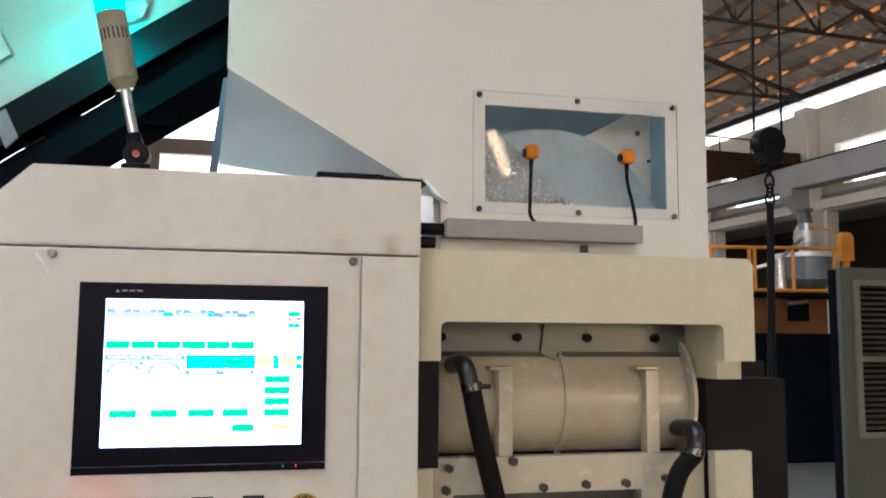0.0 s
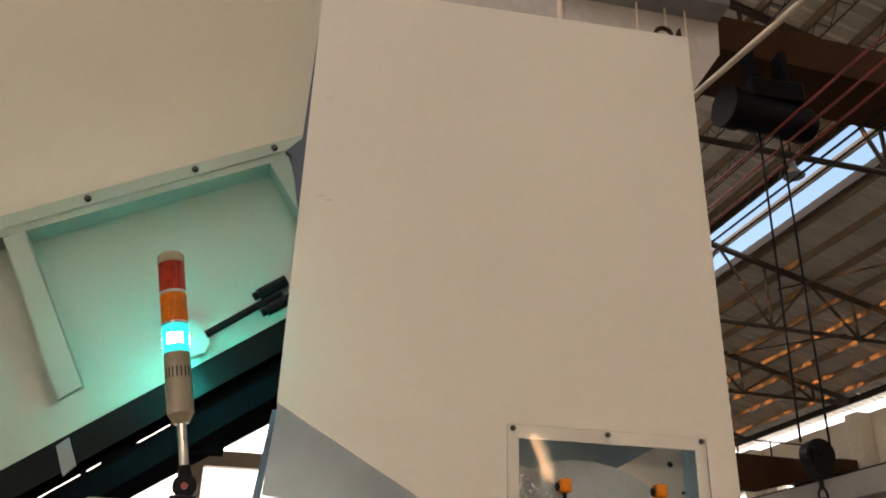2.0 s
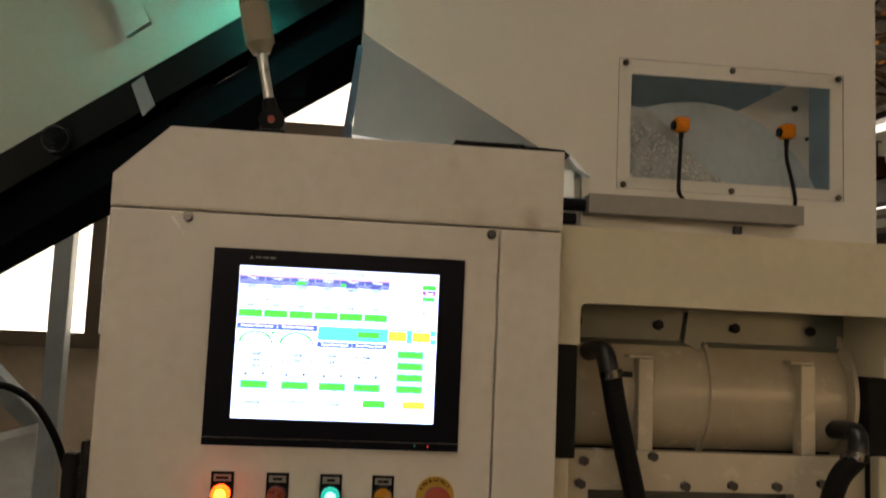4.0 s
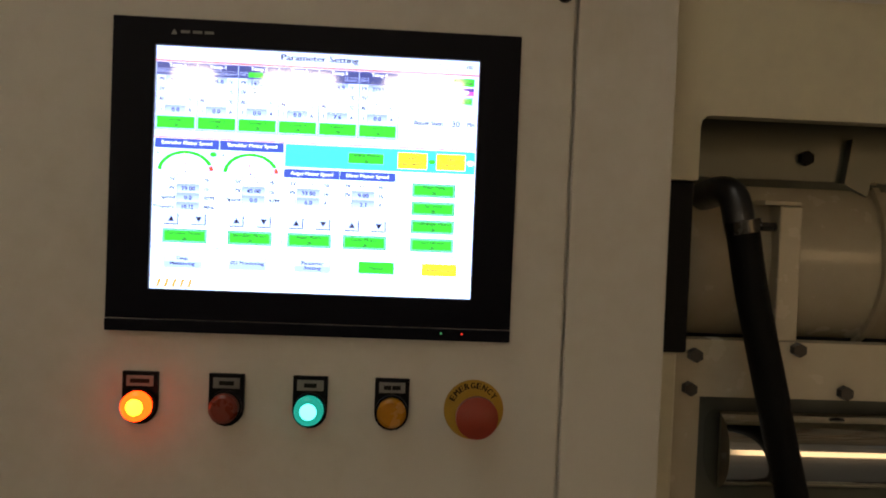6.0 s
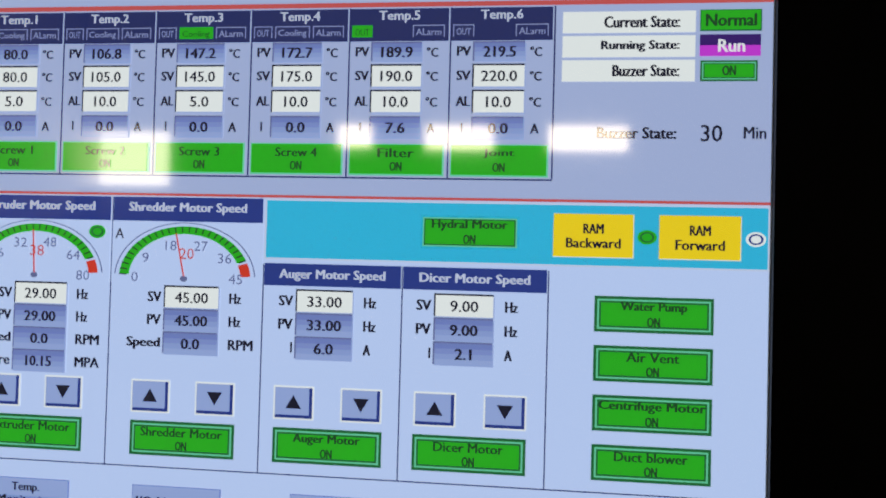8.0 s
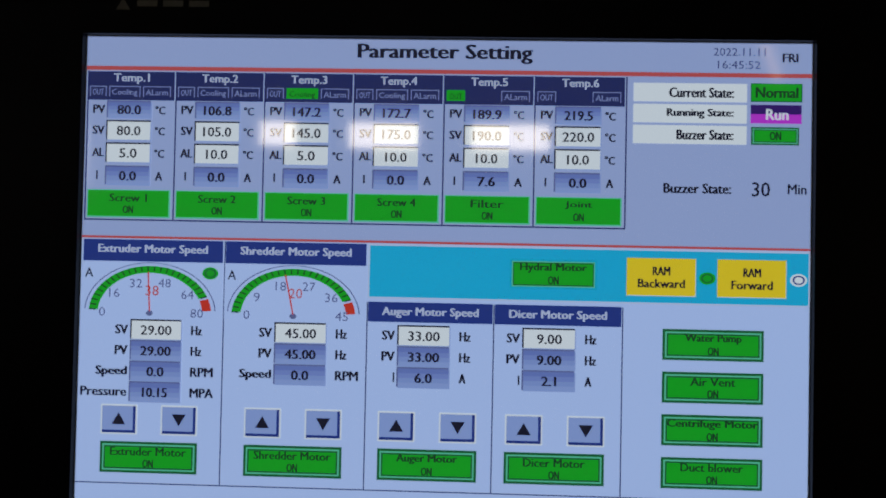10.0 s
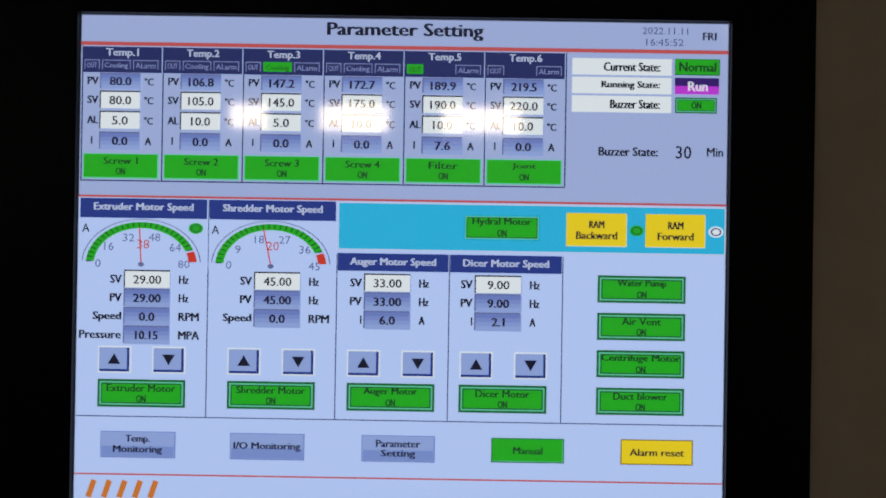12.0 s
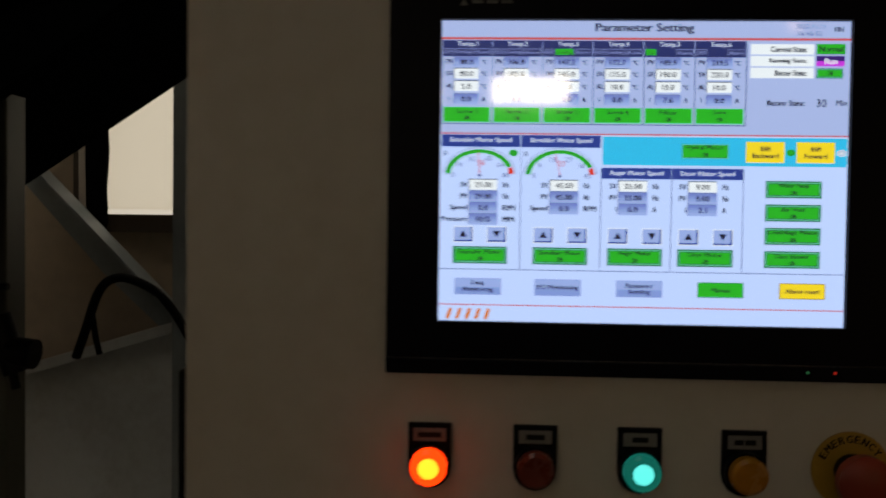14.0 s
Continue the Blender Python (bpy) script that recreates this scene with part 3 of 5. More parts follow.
rod(bm, (0.312, -0.0042, 1.229), (0.312, -0.022, 1.227), 0.013, 24)
part("collar", bm, M_BLACK, es, smooth=True)
bm = B()
rod(bm, (0.313, -0.022, 1.226), (0.313, -0.030, 1.226), 0.020, 32)
rod(bm, (0.313, -0.030, 1.226), (0.313, -0.034, 1.226), 0.020, 32, 0.013)
part("mushroom_cap", bm, M_REDCAP, es, smooth=True)

# ---- touch panel ----
hmi = thing("touch_panel", "black framed touch panel lit with a parameter page", "touch panel", (0.152, 0, 1.45))
bm = B()
holed(bm, -0.0395, 0.3435, Z0 - 0.0285, Z0 + 0.2535, [(-0.0005, 0.3045, Z0 - 0.0005, Z0 + 0.2285)], -0.0062, -0.0022)
part("bezel", bm, M_BEZEL, hmi)
bm = B()
prism(bm, [(-0.0395, Z0 - 0.040), (-0.0385, Z0 - 0.0405), (0.3425, Z0 - 0.0405), (0.3435, Z0 - 0.040), (0.3435, Z0 - 0.0295), (-0.0395, Z0 - 0.0295)], -0.0075, -0.0022)
part("lower_lip", bm, M_BEZEL, hmi)
for x, c in ((0.277, (0.05, 0.3, 0.12)), (0.297, (1, 0.05, 0.03))):
    bm = B()
    box(bm, x - 0.001, x + 0.001, -0.0082, -0.0076, Z0 - 0.0345, Z0 - 0.0325)
    part("status_led", bm, glow("status_led_lamp", c, 0.6), hmi)
bm = B()
for k in range(3):
    box(bm, 0.0225 + 0.011 * k, 0.031 + 0.011 * k, -0.0066, -0.0063, Z0 + 0.240, Z0 + 0.2425)
prism(bm, [(0.0135, Z0 + 0.2385), (0.0195, Z0 + 0.2385), (0.0165, Z0 + 0.2435)], -0.0066, -0.0063)
part("maker_mark", bm, M_TAG, hmi, "small pale maker mark")

PX = 0.304 / 1024
SCREEN = 3.1


def lit(name, colour, k=1.0):
    # the backlight leaks a little bluish light through every dot
    m = glow(name, tuple((c / 255) ** 2.2 * g + w for c, g, w in zip(colour, (0.86, 1.0, 1.19), (0.011, 0.013, 0.026))), SCREEN * k * 0.72, 0.05)
    b = m.node_tree.nodes["Principled BSDF"]
    b.inputs["IOR"].default_value = 2.4
    b.inputs["Base Color"].default_value = (0.05, 0.05, 0.055, 1)
    return m


S_BACK = lit("screen_pale_blue", (186, 197, 237))
S_LOW = lit("screen_pale_blue_low", (194, 209, 246), 1.22)
S_WHITE = lit("screen_white", (240, 238, 232), 1.25)
S_NAVY = lit("screen_navy", (36, 46, 100))
S_HEAD = lit("screen_blue_head", (36, 60, 140))
S_BLUE = lit("screen_field_blue", (124, 140, 206))
S_BLUEHI = lit("screen_key_blue", (166, 184, 236))
S_BLUEMID = lit("screen_field_mid_blue", (140, 156, 218))
S_BLUELO = lit("screen_key_low_blue", (140, 160, 220))
S_BLUEUP = lit("screen_field_pale_blue", (154, 172, 228))
S_TABINK = lit("screen_tab_ink", (150, 156, 198))
S_DATE = lit("screen_date_ink", (74, 80, 126))
S_GREEN = lit("screen_green", (0, 186, 6), 1.05)
S_GREENDK = lit("screen_green_dark", (8, 110, 50))
S_GREENHI = lit("screen_green_light", (110, 225, 170))
S_YELLOW = lit("screen_yellow", (246, 206, 6), 1.3)
S_YELLOWDK = lit("screen_yellow_dark", (150, 120, 10))
S_CYAN = lit("screen_cyan", (22, 200, 240))
S_RED = lit("screen_red", (225, 90, 85))
S_SCARLET = lit("screen_scarlet", (240, 60, 30))
S_MAGENTA = lit("screen_magenta", (225, 60, 225))
S_PURPLE = lit("screen_purple", (60, 15, 110))
S_INK = lit("screen_ink", (14, 14, 34))
S_GREENINK = lit("screen_green_ink", (10, 70, 14))
S_PALEINK = lit("screen_pale_ink", (225, 228, 250))
S_GREY = lit("screen_grey_line", (110, 116, 160))
S_ORANGE = lit("screen_orange", (240, 130, 40))


def quad(bm, x0, y0, x1, y1, d, mat=0):
    """A rectangle on the screen in picture dots (x right, y down), d tenths of a millimetre proud."""
    y = -0.0024 - d * 0.0001
    vs = [bm.verts.new((px * PX, y, Z0 + (768 - py) * PX)) for px, py in ((x0, y0), (x1, y0), (x1, y1), (x0, y1))]
    bm.faces.new(vs).material_index = mat


def write(text, x0, y0, x1, y1, mat, parent, d=9, bold=0.0):
    return lettering(text, x0 * PX, x1 * PX, Z0 + (768 - y1) * PX, Z0 + (768 - y0) * PX, -0.0024 - d * 0.0001, mat, parent, bold)


def centred(text, cx, cy, w, h, mat, parent, d=9, bold=0.012):
    return write(text, cx - w / 2, cy - h / 2, cx + w / 2, cy + h / 2, mat, parent, d, bold)


bm = B()
quad(bm, 0, 0, 1024, 286, 0, 0)
quad(bm, 0, 286, 1024, 768, 0, 1)
display = part("display", bm, [S_BACK, S_LOW], hmi, "lit pale blue parameter page")
for y0, y1 in ((42, 48), (285, 288.5), (725, 727.5)):
    bm = B()
    quad(bm, 0, y0, 1024, y1, 2)
    part("red_rule", bm, S_RED, display)
RULES = [(0, 634, 1024, 635.5), (2, 261, 769, 263)]
RULES += [(x, 290 if x < 300 else 372, x + 1.6, 634) for x in (206, 410, 588, 767)]
RULES += [(2 + k * 127.6, 49, 4 + k * 127.6, 260.9) for k in range(7)]
for x0, y0, x1, y1 in RULES:
    bm = B()
    quad(bm, x0, y0, x1, y1, 2)
    part("panel_rule", bm, S_NAVY, display)
write("Parameter Setting", 389, 6, 637, 33, S_INK, display, 4, 0.022)
write("2022.11.11", 888, 7, 960, 18, S_DATE, display, 4)
write("16:45:52", 894, 25, 953, 36, S_DATE, display, 4)
write("FRI", 983, 14, 1005, 26, S_INK, display, 4, 0.024)


def field(x0, y0, x1, y1, text, white):
    bm = B()
    quad(bm, x0 - 2.2, y0 - 2.2, x1, y1, 4, 1)
    quad(bm, x0, y0, x1 + 1.4, y1 + 1.4, 5, 4)
    quad(bm, x0, y0, x1, y1, 6, 0)
    if not white:
        for k, m in ((0.25, 2), (0.5, 3), (0.75, 4)):
            quad(bm, x0, y0 + (y1 - y0) * k, x1, y0 + (y1 - y0) * (k + 0.25), 6.5, m)
    f = part("value_field", bm, [S_WHITE if white else S_BLUE, S_INK if white else S_GREY, S_BLUEMID, S_BLUEUP, S_BLUEHI], display)
    w = min(x1 - x0 - 14, sum(5.6 if c == "1" else 4.0 if c == "." else 9.6 for c in text) + 2)
    h = 13.4
    centred(text, (x0 + x1) / 2, (y0 + y1) / 2, w, h, S_INK, f, 8, 0.014 if white else 0.024)
    return f


def key(x0, y0, x1, y1, lines, face, edge, hi, ink, frame_w=6.0, size=12.0, double=False):
    bm = B()
    quad(bm, x0, y0, x1, y1, 3, 1)
    quad(bm, x0 + frame_w * 0.45, y0 + frame_w * 0.45, x1 - frame_w * 0.45, y1 - frame_w * 0.45, 4, 2)
    quad(bm, x0 + frame_w * (0.7 if double else 0.45), y0 + frame_w * (0.7 if double else 0.45), x1 - frame_w * 0.7, y1 - frame_w * 0.7, 5, 1 if double else 0)
    quad(bm, x0 + frame_w, y0 + frame_w, x1 - frame_w, y1 - frame_w, 6, 0)
    if face is S_BLUEHI:
        quad(bm, x0 + frame_w, y0 + (y1 - y0) * 0.55, x1 - frame_w, y1 - frame_w, 6.5, 3)
    k = part("soft_key", bm, [face, edge, hi, S_BLUELO], display)
    n = len(lines)
    cy = (y0 + y1) / 2
    for i, t in enumerate(lines):
        w = min(x1 - x0 - 12, len(t) * size * 0.68)
        centred(t, (x0 + x1) / 2, cy + (i - (n - 1) / 2) * size * 1.45, w, size * (1.22 if any(c in t for c in "gyp/") else 1.0), ink, k, 8, 0.022)
    return k


# six temperature columns
PVS = ("80.0", "106.8", "147.2", "172.7", "189.9", "219.5")
SVS = ("80.0", "105.0", "145.0", "175.0", "190.0", "220.0")
ALS = ("5.0", "10.0", "5.0", "10.0", "10.0", "10.0")
CUR = ("0.0", "0.0", "0.0", "0.0", "7.6", "0.0")
KEY_NAMES = ("Screw 1", "Screw 2", "Screw 3", "Screw 4", "Filter", "Joint")
for i in range(6):
    x = 4 + i * 127.6
    bm = B()
    quad(bm, x, 50, x + 124, 91, 3)
    hd = part("column_head", bm, S_NAVY, display)
    write("Temp.%d" % (i + 1), x + 36, 53, x + 88, 68, S_PALEINK, hd, 5, 0.011)
    tabs = [("OUT", 2, 26), ("Cooling", 30, 75), ("Alarm", 79, 119)] if i < 4 else [("OUT", 2, 28), ("Alarm", 79, 119)]
    for t, a, b in tabs:
        bm = B()
        on = (i == 4 and t == "OUT") or (i == 2 and t == "Cooling")
        for q in ((a, 71, b, 72.2), (a, 71, a + 1.2, 86), (b - 1.2, 71, b, 86)):
            quad(bm, x + q[0], q[1], x + q[2], q[3], 5)
        if on:
            quad(bm, x + a, 71, x + b, 86, 4)
        tb = part("tab", bm, S_GREEN if on else S_TABINK, display)
        write(t.replace("Al", "AL"), x + a + 4, 75.5, x + b - 4, 84 if t != "Cooling" else 86, S_GREENINK if on else S_TABINK, tb, 6, 0.006)
    for t, y0, y1, val, white in (("PV", 94, 116, PVS[i], False), ("SV", 122, 148, SVS[i], True), ("AL", 154, 180, ALS[i], True), ("I", 187, 212, CUR[i], False)):
        field(x + 29, y0, x + 91, y1, val, white)
        write(t, x + (7 if t != "I" else 14), (y0 + y1) / 2 - 7, x + (25 if t != "I" else 16.5), (y0 + y1) / 2 + 5, S_INK, display, 4, 0.028)
        write("A" if t == "I" else "\u00b0C", x + (99 if t == "I" else 97), (y0 + y1) / 2 - 6, x + (110 if t == "I" else 112), (y0 + y1) / 2 + 6, S_INK, display, 4, 0.026)
    key(x + 2, 219, x + 122, 259, (KEY_NAMES[i], "ON"), S_GREEN, S_GREENHI, S_GREENHI, S_GREENINK, 3.0, 11.5)

# state block
for i, (t, a) in enumerate((("Current State:", 827), ("Running State:", 824), ("Buzzer State:", 838))):
    y = 57 + i * 29.5
    bm = B()
    quad(bm, 778, y, 935, y + 26, 3)
    st = part("state_field", bm, S_WHITE, display)
    write(t, a, y + 6, 917, y + 20, S_INK, st, 5, 0.026)
key(940, 56, 1011, 82, ("Normal",), S_GREEN, S_GREENDK, S_GREENDK, S_GREENINK, 2.5, 15)
bm = B()
quad(bm, 940, 86, 1010, 99, 4, 0)
quad(bm, 940, 99, 1010, 112, 4, 1)
run = part("running_lamp", bm, [S_PURPLE, S_MAGENTA], display)
write("Run", 961, 92, 992, 107, S_WHITE, run, 6, 0.015)
key(941, 117, 1007, 142, ("ON",), S_GREEN, S_GREENDK, S_GREENHI, S_GREENINK, 5, 12, True)
write("Buzzer State:", 821, 197, 915, 211, S_INK, display, 4, 0.026)
write("30", 943, 194, 968, 214, S_INK, display, 4, 0.008)
write("Min", 992, 196, 1018, 210, S_INK, display, 4, 0.014)


# dials
def arc(bm, cx, cy, r0, r1, a0, a1, n, d, mat=0):
    y = -0.0024 - d * 0.0001
    for k in range(n):
        vs = []
        for r, a in ((r0, a0 + (a1 - a0) * k / n), (r1, a0 + (a1 - a0) * k / n), (r1, a0 + (a1 - a0) * (k + 1) / n), (r0, a0 + (a1 - a0) * (k + 1) / n)):
            vs.append(bm.verts.new(((cx + r * math.cos(a)) * PX, y, Z0 + (768 - cy + r * 0.76 * math.sin(a)) * PX)))
        bm.faces.new(vs).material_index = mat


def stroke(bm, xa, ya, xb, yb, w, d, mat=0):
    dx, dy = xb - xa, yb - ya
    n = math.hypot(dx, dy)
    ox, oy = -dy / n * w / 2, dx / n * w / 2
    y = -0.0024 - d * 0.0001
    vs = [bm.verts.new((px * PX, y, Z0 + (768 - py) * PX)) for px, py in ((xa + ox, ya + oy), (xb + ox, yb + oy), (xb - ox, yb - oy), (xa - ox, ya - oy))]
    bm.faces.new(vs).material_index = mat


def dial(cx, marks, needle, reading):
    bm = B()
    quad(bm, cx - 99, 322, cx + 103, 401, 2, 0)
    arc(bm, cx, 394, 93, 94.6, radians(4), radians(176), 40, 4, 1)
    arc(bm, cx, 394, 75, 88, radians(22), radians(176), 40, 4, 2)
    arc(bm, cx, 394, 75, 88, radians(4), radians(19), 6, 4, 3)
    for k in range(25):
        a = radians(22 + 154 * k / 24)
        stroke(bm, cx + 78 * math.cos(a), 394 - 78 * 0.76 * math.sin(a), cx + 88 * math.cos(a), 394 - 88 * 0.76 * math.sin(a), 2.0, 6, 4)
    stroke(bm, cx, 392, cx + 62 * math.cos(needle), 394 - 62 * math.sin(needle) * 0.95, 2.0, 7, 3)
    arc(bm, cx, 394, 0.2, 5, 0, 2 * math.pi, 14, 7, 1)
    g = part("dial", bm, [S_LOW, S_GREY, S_GREEN, S_SCARLET, S_GREENINK], display)
    write("A", cx - 94, 331, cx - 82, 344, S_INK, g, 8, 0.01)
    for t, dx, dy, h in marks:
        centred(t, cx + dx, 394 + dy, (9.0 if "1" not in t else 7.5) * len(t), 12.5, S_GREY, g, 8, 0.0)
    centred(reading, cx + 3, 362, 19, 14, S_RED, g, 6, 0.0)
    return g


dial(101, (("0", -68, -1, 0), ("16", -51, -28, 0), ("32", -20, -42, 0), ("48", 21, -43, 0), ("64", 54, -27, 0), ("80", 68, -1, 0)), radians(93), "38")
dial(306, (("0", -66, -1, 0), ("9", -52, -26, 0), ("18", -18, -42, 0), ("27", 22, -42, 0), ("36", 54, -27, 0), ("45", 69, -1, 0)), radians(101), "20")
for cx, cy, a, b in ((187, 336, S_GREEN, S_GREENDK), (883, 329, S_GREEN, S_GREENDK), (1008, 329, S_WHITE, S_HEAD)):
    bm = B()
    arc(bm, cx, cy, 8.5, 11.5, 0, 2 * math.pi, 24, 8, 0)
    arc(bm, cx, cy, 6, 8.5, 0, 2 * math.pi, 24, 8, 1)
    arc(bm, cx, cy, 0.2, 6, 0, 2 * math.pi, 20, 8, 0)
    part("indicator", bm, [a, b], display)

for t, x0, x1, y0, y1 in (("Extruder Motor Speed", 3, 204, 290, 321), ("Shredder Motor Speed", 208, 408, 290, 321), ("Auger Motor Speed", 412, 587, 371, 399), ("Dicer Motor Speed", 590, 766, 371, 399)):
    bm = B()
    quad(bm, x0, y0, x1, y1, 3)
    hd = part("motor_head", bm, S_HEAD, display)
    c = (x0 + x1) / 2
    w = 158 if y0 < 300 else 136
    write(t, c - w / 2, y0 + 7, c + w / 2, y0 + 22, S_PALEINK, hd, 5, 0.018)
bm = B()
quad(bm, 411, 290, 1024, 366, 2, 1)
quad(bm, 413, 292, 1022, 364, 3, 0)
part("ram_band", bm, [S_CYAN, S_PALEINK], display)
key(610, 307, 731, 348, ("Hydral Motor", "ON"), S_GREEN, S_GREENDK, S_GREENHI, S_GREENINK, 6, 11.5, True)
key(771, 301, 869, 356, ("RAM", "Backward"), S_YELLOW, S_YELLOWDK, S_WHITE, S_INK, 3, 12)
key(896, 301, 993, 356, ("RAM", "Forward"), S_YELLOW, S_YELLOWDK, S_WHITE, S_INK, 3, 12)

COLS = ((76, ("29.00", "29.00", "0.0", "10.15"), ("SV", "PV", "Speed", "Pressure"), ("Hz", "Hz", "RPM", "MPA"), 37, 35, "Extruder Motor"),
        (282, ("45.00", "45.00", "0.0"), ("SV", "PV", "Speed"), ("Hz", "Hz", "RPM"), 242, 240, "Shredder Motor"),
        (456, ("33.00", "33.00", "6.0"), ("SV", "PV", "I"), ("Hz", "Hz", "A"), 431, 429, "Auger Motor"),
        (631, ("9.00", "9.00", "2.1"), ("SV", "PV", "I"), ("Hz", "Hz", "A"), 609, 606, "Dicer Motor"))
WIDE = {"SV": 19, "PV": 19, "Speed": 46, "Pressure": 67, "I": 2.5, "Hz": 16, "RPM": 33, "MPA": 34, "A": 10}
for x, vals, labs, units, xa, xk, name in COLS:
    for k, (v, l, u) in enumerate(zip(vals, labs, units)):
        y = 405 + k * 29.3
        field(x, y, x + 71, y + 26, v, k == 0)
        write(l, x - 5 - WIDE[l], y + 6, x - 5, y + (22 if l == "Speed" else 19), S_INK, display, 4, 0.028)
        write(u, x + 85, y + 6, x + 85 + WIDE[u], y + 19, S_INK, display, 4, 0.028)
    for dx, up in ((0, True), (86, False)):
        bm = B()
        x0 = xa + dx
        quad(bm, x0 - 2, 524, x0 + 50, 566, 3, 2)
        quad(bm, x0, 526, x0 + 48, 564, 4, 1)
        quad(bm, x0, 526, x0 + 44, 560, 5, 0)
        pts = ((14, 552), (34, 552), (24, 535)) if up else ((14, 536), (34, 536), (24, 553))
        vs = [bm.verts.new(((x0 + a) * PX, -0.0031, Z0 + (768 - b) * PX)) for a, b in pts]
        bm.faces.new(vs).material_index = 3
        part("arrow_key", bm, [S_BLUEHI, S_HEAD, S_WHITE, S_INK], display)
    key(xk, 576, xk + 139, 620, (name, "ON"), S_GREEN, S_GREENDK, S_GREENHI, S_GREENINK, 8, 11.5, True)
for k, t in enumerate(("Water Pump", "Air Vent", "Centrifuge Motor", "Duct blower")):
    key(823, 400 + k * 59, 962, 443 + k * 59, (t, "ON"), S_GREEN, S_GREENDK, S_GREENHI, S_GREENINK, 8, 11.5, True)
key(41, 658, 160, 700, ("Temp.", "Monitoring"), S_BLUEHI, S_BLUE, S_BLUE, S_INK, 2.5, 11.5)
key(246, 658, 364, 700, ("I/O Monitoring",), S_BLUEHI, S_BLUE, S_BLUE, S_INK, 2.5, 11.5)
key(454, 658, 570, 700, ("Parameter", "Setting"), S_BLUEHI, S_BLUE, S_BLUE, S_INK, 2.5, 11.5)
key(659, 659, 774, 698, ("Manual",), S_GREEN, S_GREENDK, S_GREENHI, S_GREENINK, 4, 11.5)
key(863, 658, 977, 698, ("Alarm reset",), S_YELLOW, S_YELLOWDK, S_YELLOW, S_INK, 4, 11.5)
bm = B()
quad(bm, 0, 729, 1024, 768, 2)
foot = part("footer_band", bm, S_LOW, display)
# the maker's name as plain slanted bars
for k in range(5):
    bm = B()
    x0 = 18 + k * 24.5
    stroke(bm, x0 + 5, 763, x0 + 14, 736, 9, 4)
    part("maker_bar", bm, S_ORANGE, foot, "slanted orange bar")


# ---- hopper ----
YH = 0.118
hop = thing("feed_hopper", "tall beige sheet steel feed hopper with an inspection window", "hopper", (0.64, 0.5, 1.6))
bm = B()
WX0, WX1, WZ0, WZ1 = 0.645, 1.019, 1.763, 1.950
holed(bm, 0.167, 1.108, 1.985, 3.028, [], YH, YH + 0.004)
part("front_upper_sheet", bm, M_HOPPER, hop)
bm = B()
# lower front with the window opening and the slanted cut at its corner
holed(bm, 0.56, 1.108, 1.60, 1.9848, [(WX0, WX1, WZ0, WZ1)], YH, YH + 0.004)
prism(bm, [(0.1675, 1.9848), (0.5598, 1.76), (0.5598, 1.9848)], YH, YH + 0.004)
prism(bm, [(0.518, 1.60), (0.5598, 1.60), (0.5598, 1.7598), (0.518, 1.74)], YH + 0.012, YH + 0.016)
part("front_lower_sheet", bm, M_HOPPER, hop)
bm = B()
box(bm, 1.1045, 1.108, YH + 0.0045, 1.1, 1.60, 3.022)
part("right_sheet", bm, M_HOPPER, hop)
bm = B()
box(bm, 0.1675, 0.1705, YH + 0.0045, 1.1, 1.99, 3.022)
part("left_sheet", bm, M_HOPPER, hop)
bm = B()
box(bm, 0.155, 1.104, 1.1, 1.104, 1.60, 3.022)
part("back_sheet", bm, M_HOPPER, hop)
bm = B()
prism(bm, [(0.1665, 2.98), (0.1665, 2.43), (0.137, 2.57), (0.122, 2.58), (0.156, 2.62)], YH + 0.06, YH + 0.075)
part("corner_flange", bm, M_NAVY, hop, "dark blue-grey corner flange")
bm = B()
tube(bm, [(1.03, 0.135, 3.01), (1.03, 0.135, 3.04), (1.037, 0.135, 3.056), (1.052, 0.135, 3.062), (1.067, 0.135, 3.056), (1.074, 0.135, 3.04), (1.074, 0.135, 3.01)], 0.006, 8)
prism(bm, [(1.080, 3.01), (1.102, 3.01), (1.098, 3.07), (1.090, 3.06)], 0.130, 0.142)
part("lifting_eye", bm, M_GIRDER, hop, "rusty lifting eye", smooth=True)
M_SCUFF = material("faint_grey_scuff", (0.55, 0.52, 0.455), 0.5, vary=0.05, scale=120)
for cx, cz in ((0.206, 2.698), (0.211, 2.443), (0.228, 2.435)):
    bm = B()
    prism(bm, [(cx + 0.012 * RUST.uniform(0.6, 1.1) * math.cos(k * math.pi / 7), cz + 0.0035 * RUST.uniform(0.5, 1.1) * math.sin(k * math.pi / 7)) for k in range(14)], YH - 0.0004, YH - 0.0002)
    part("scuff", bm, M_SCUFF, hop, "faint grey scuff mark")
# galvanised chute under the slanted cut
bm = B()
v = [bm.verts.new(p) for p in ((0.169, YH + 0.002, 1.983), (0.545, YH + 0.002, 1.768), (0.55, YH + 0.006, 1.70), (0.165, 0.16, 1.74), (0.156, 0.2, 1.824))]
bm.faces.new(v)
bmesh.ops.solidify(bm, geom=bm.faces[:], thickness=0.003)
part("chute", bm, M_GALV, hop, "galvanised slanted chute sheet")
bm = B()
prism(bm, [(0.545, 1.77), (0.57, 1.755), (0.535, 1.79), (0.52, 1.80)], 0.10, YH - 0.001)
part("chute_tip", bm, M_GALV, hop)
bm = B()
prism(bm, [(0.158, 1.995), (0.170, 1.995), (0.152, 1.80), (0.136, 1.80)], 0.215, 0.218)
part("chute_side", bm, M_NAVY, hop, "dark folded side of the chute")
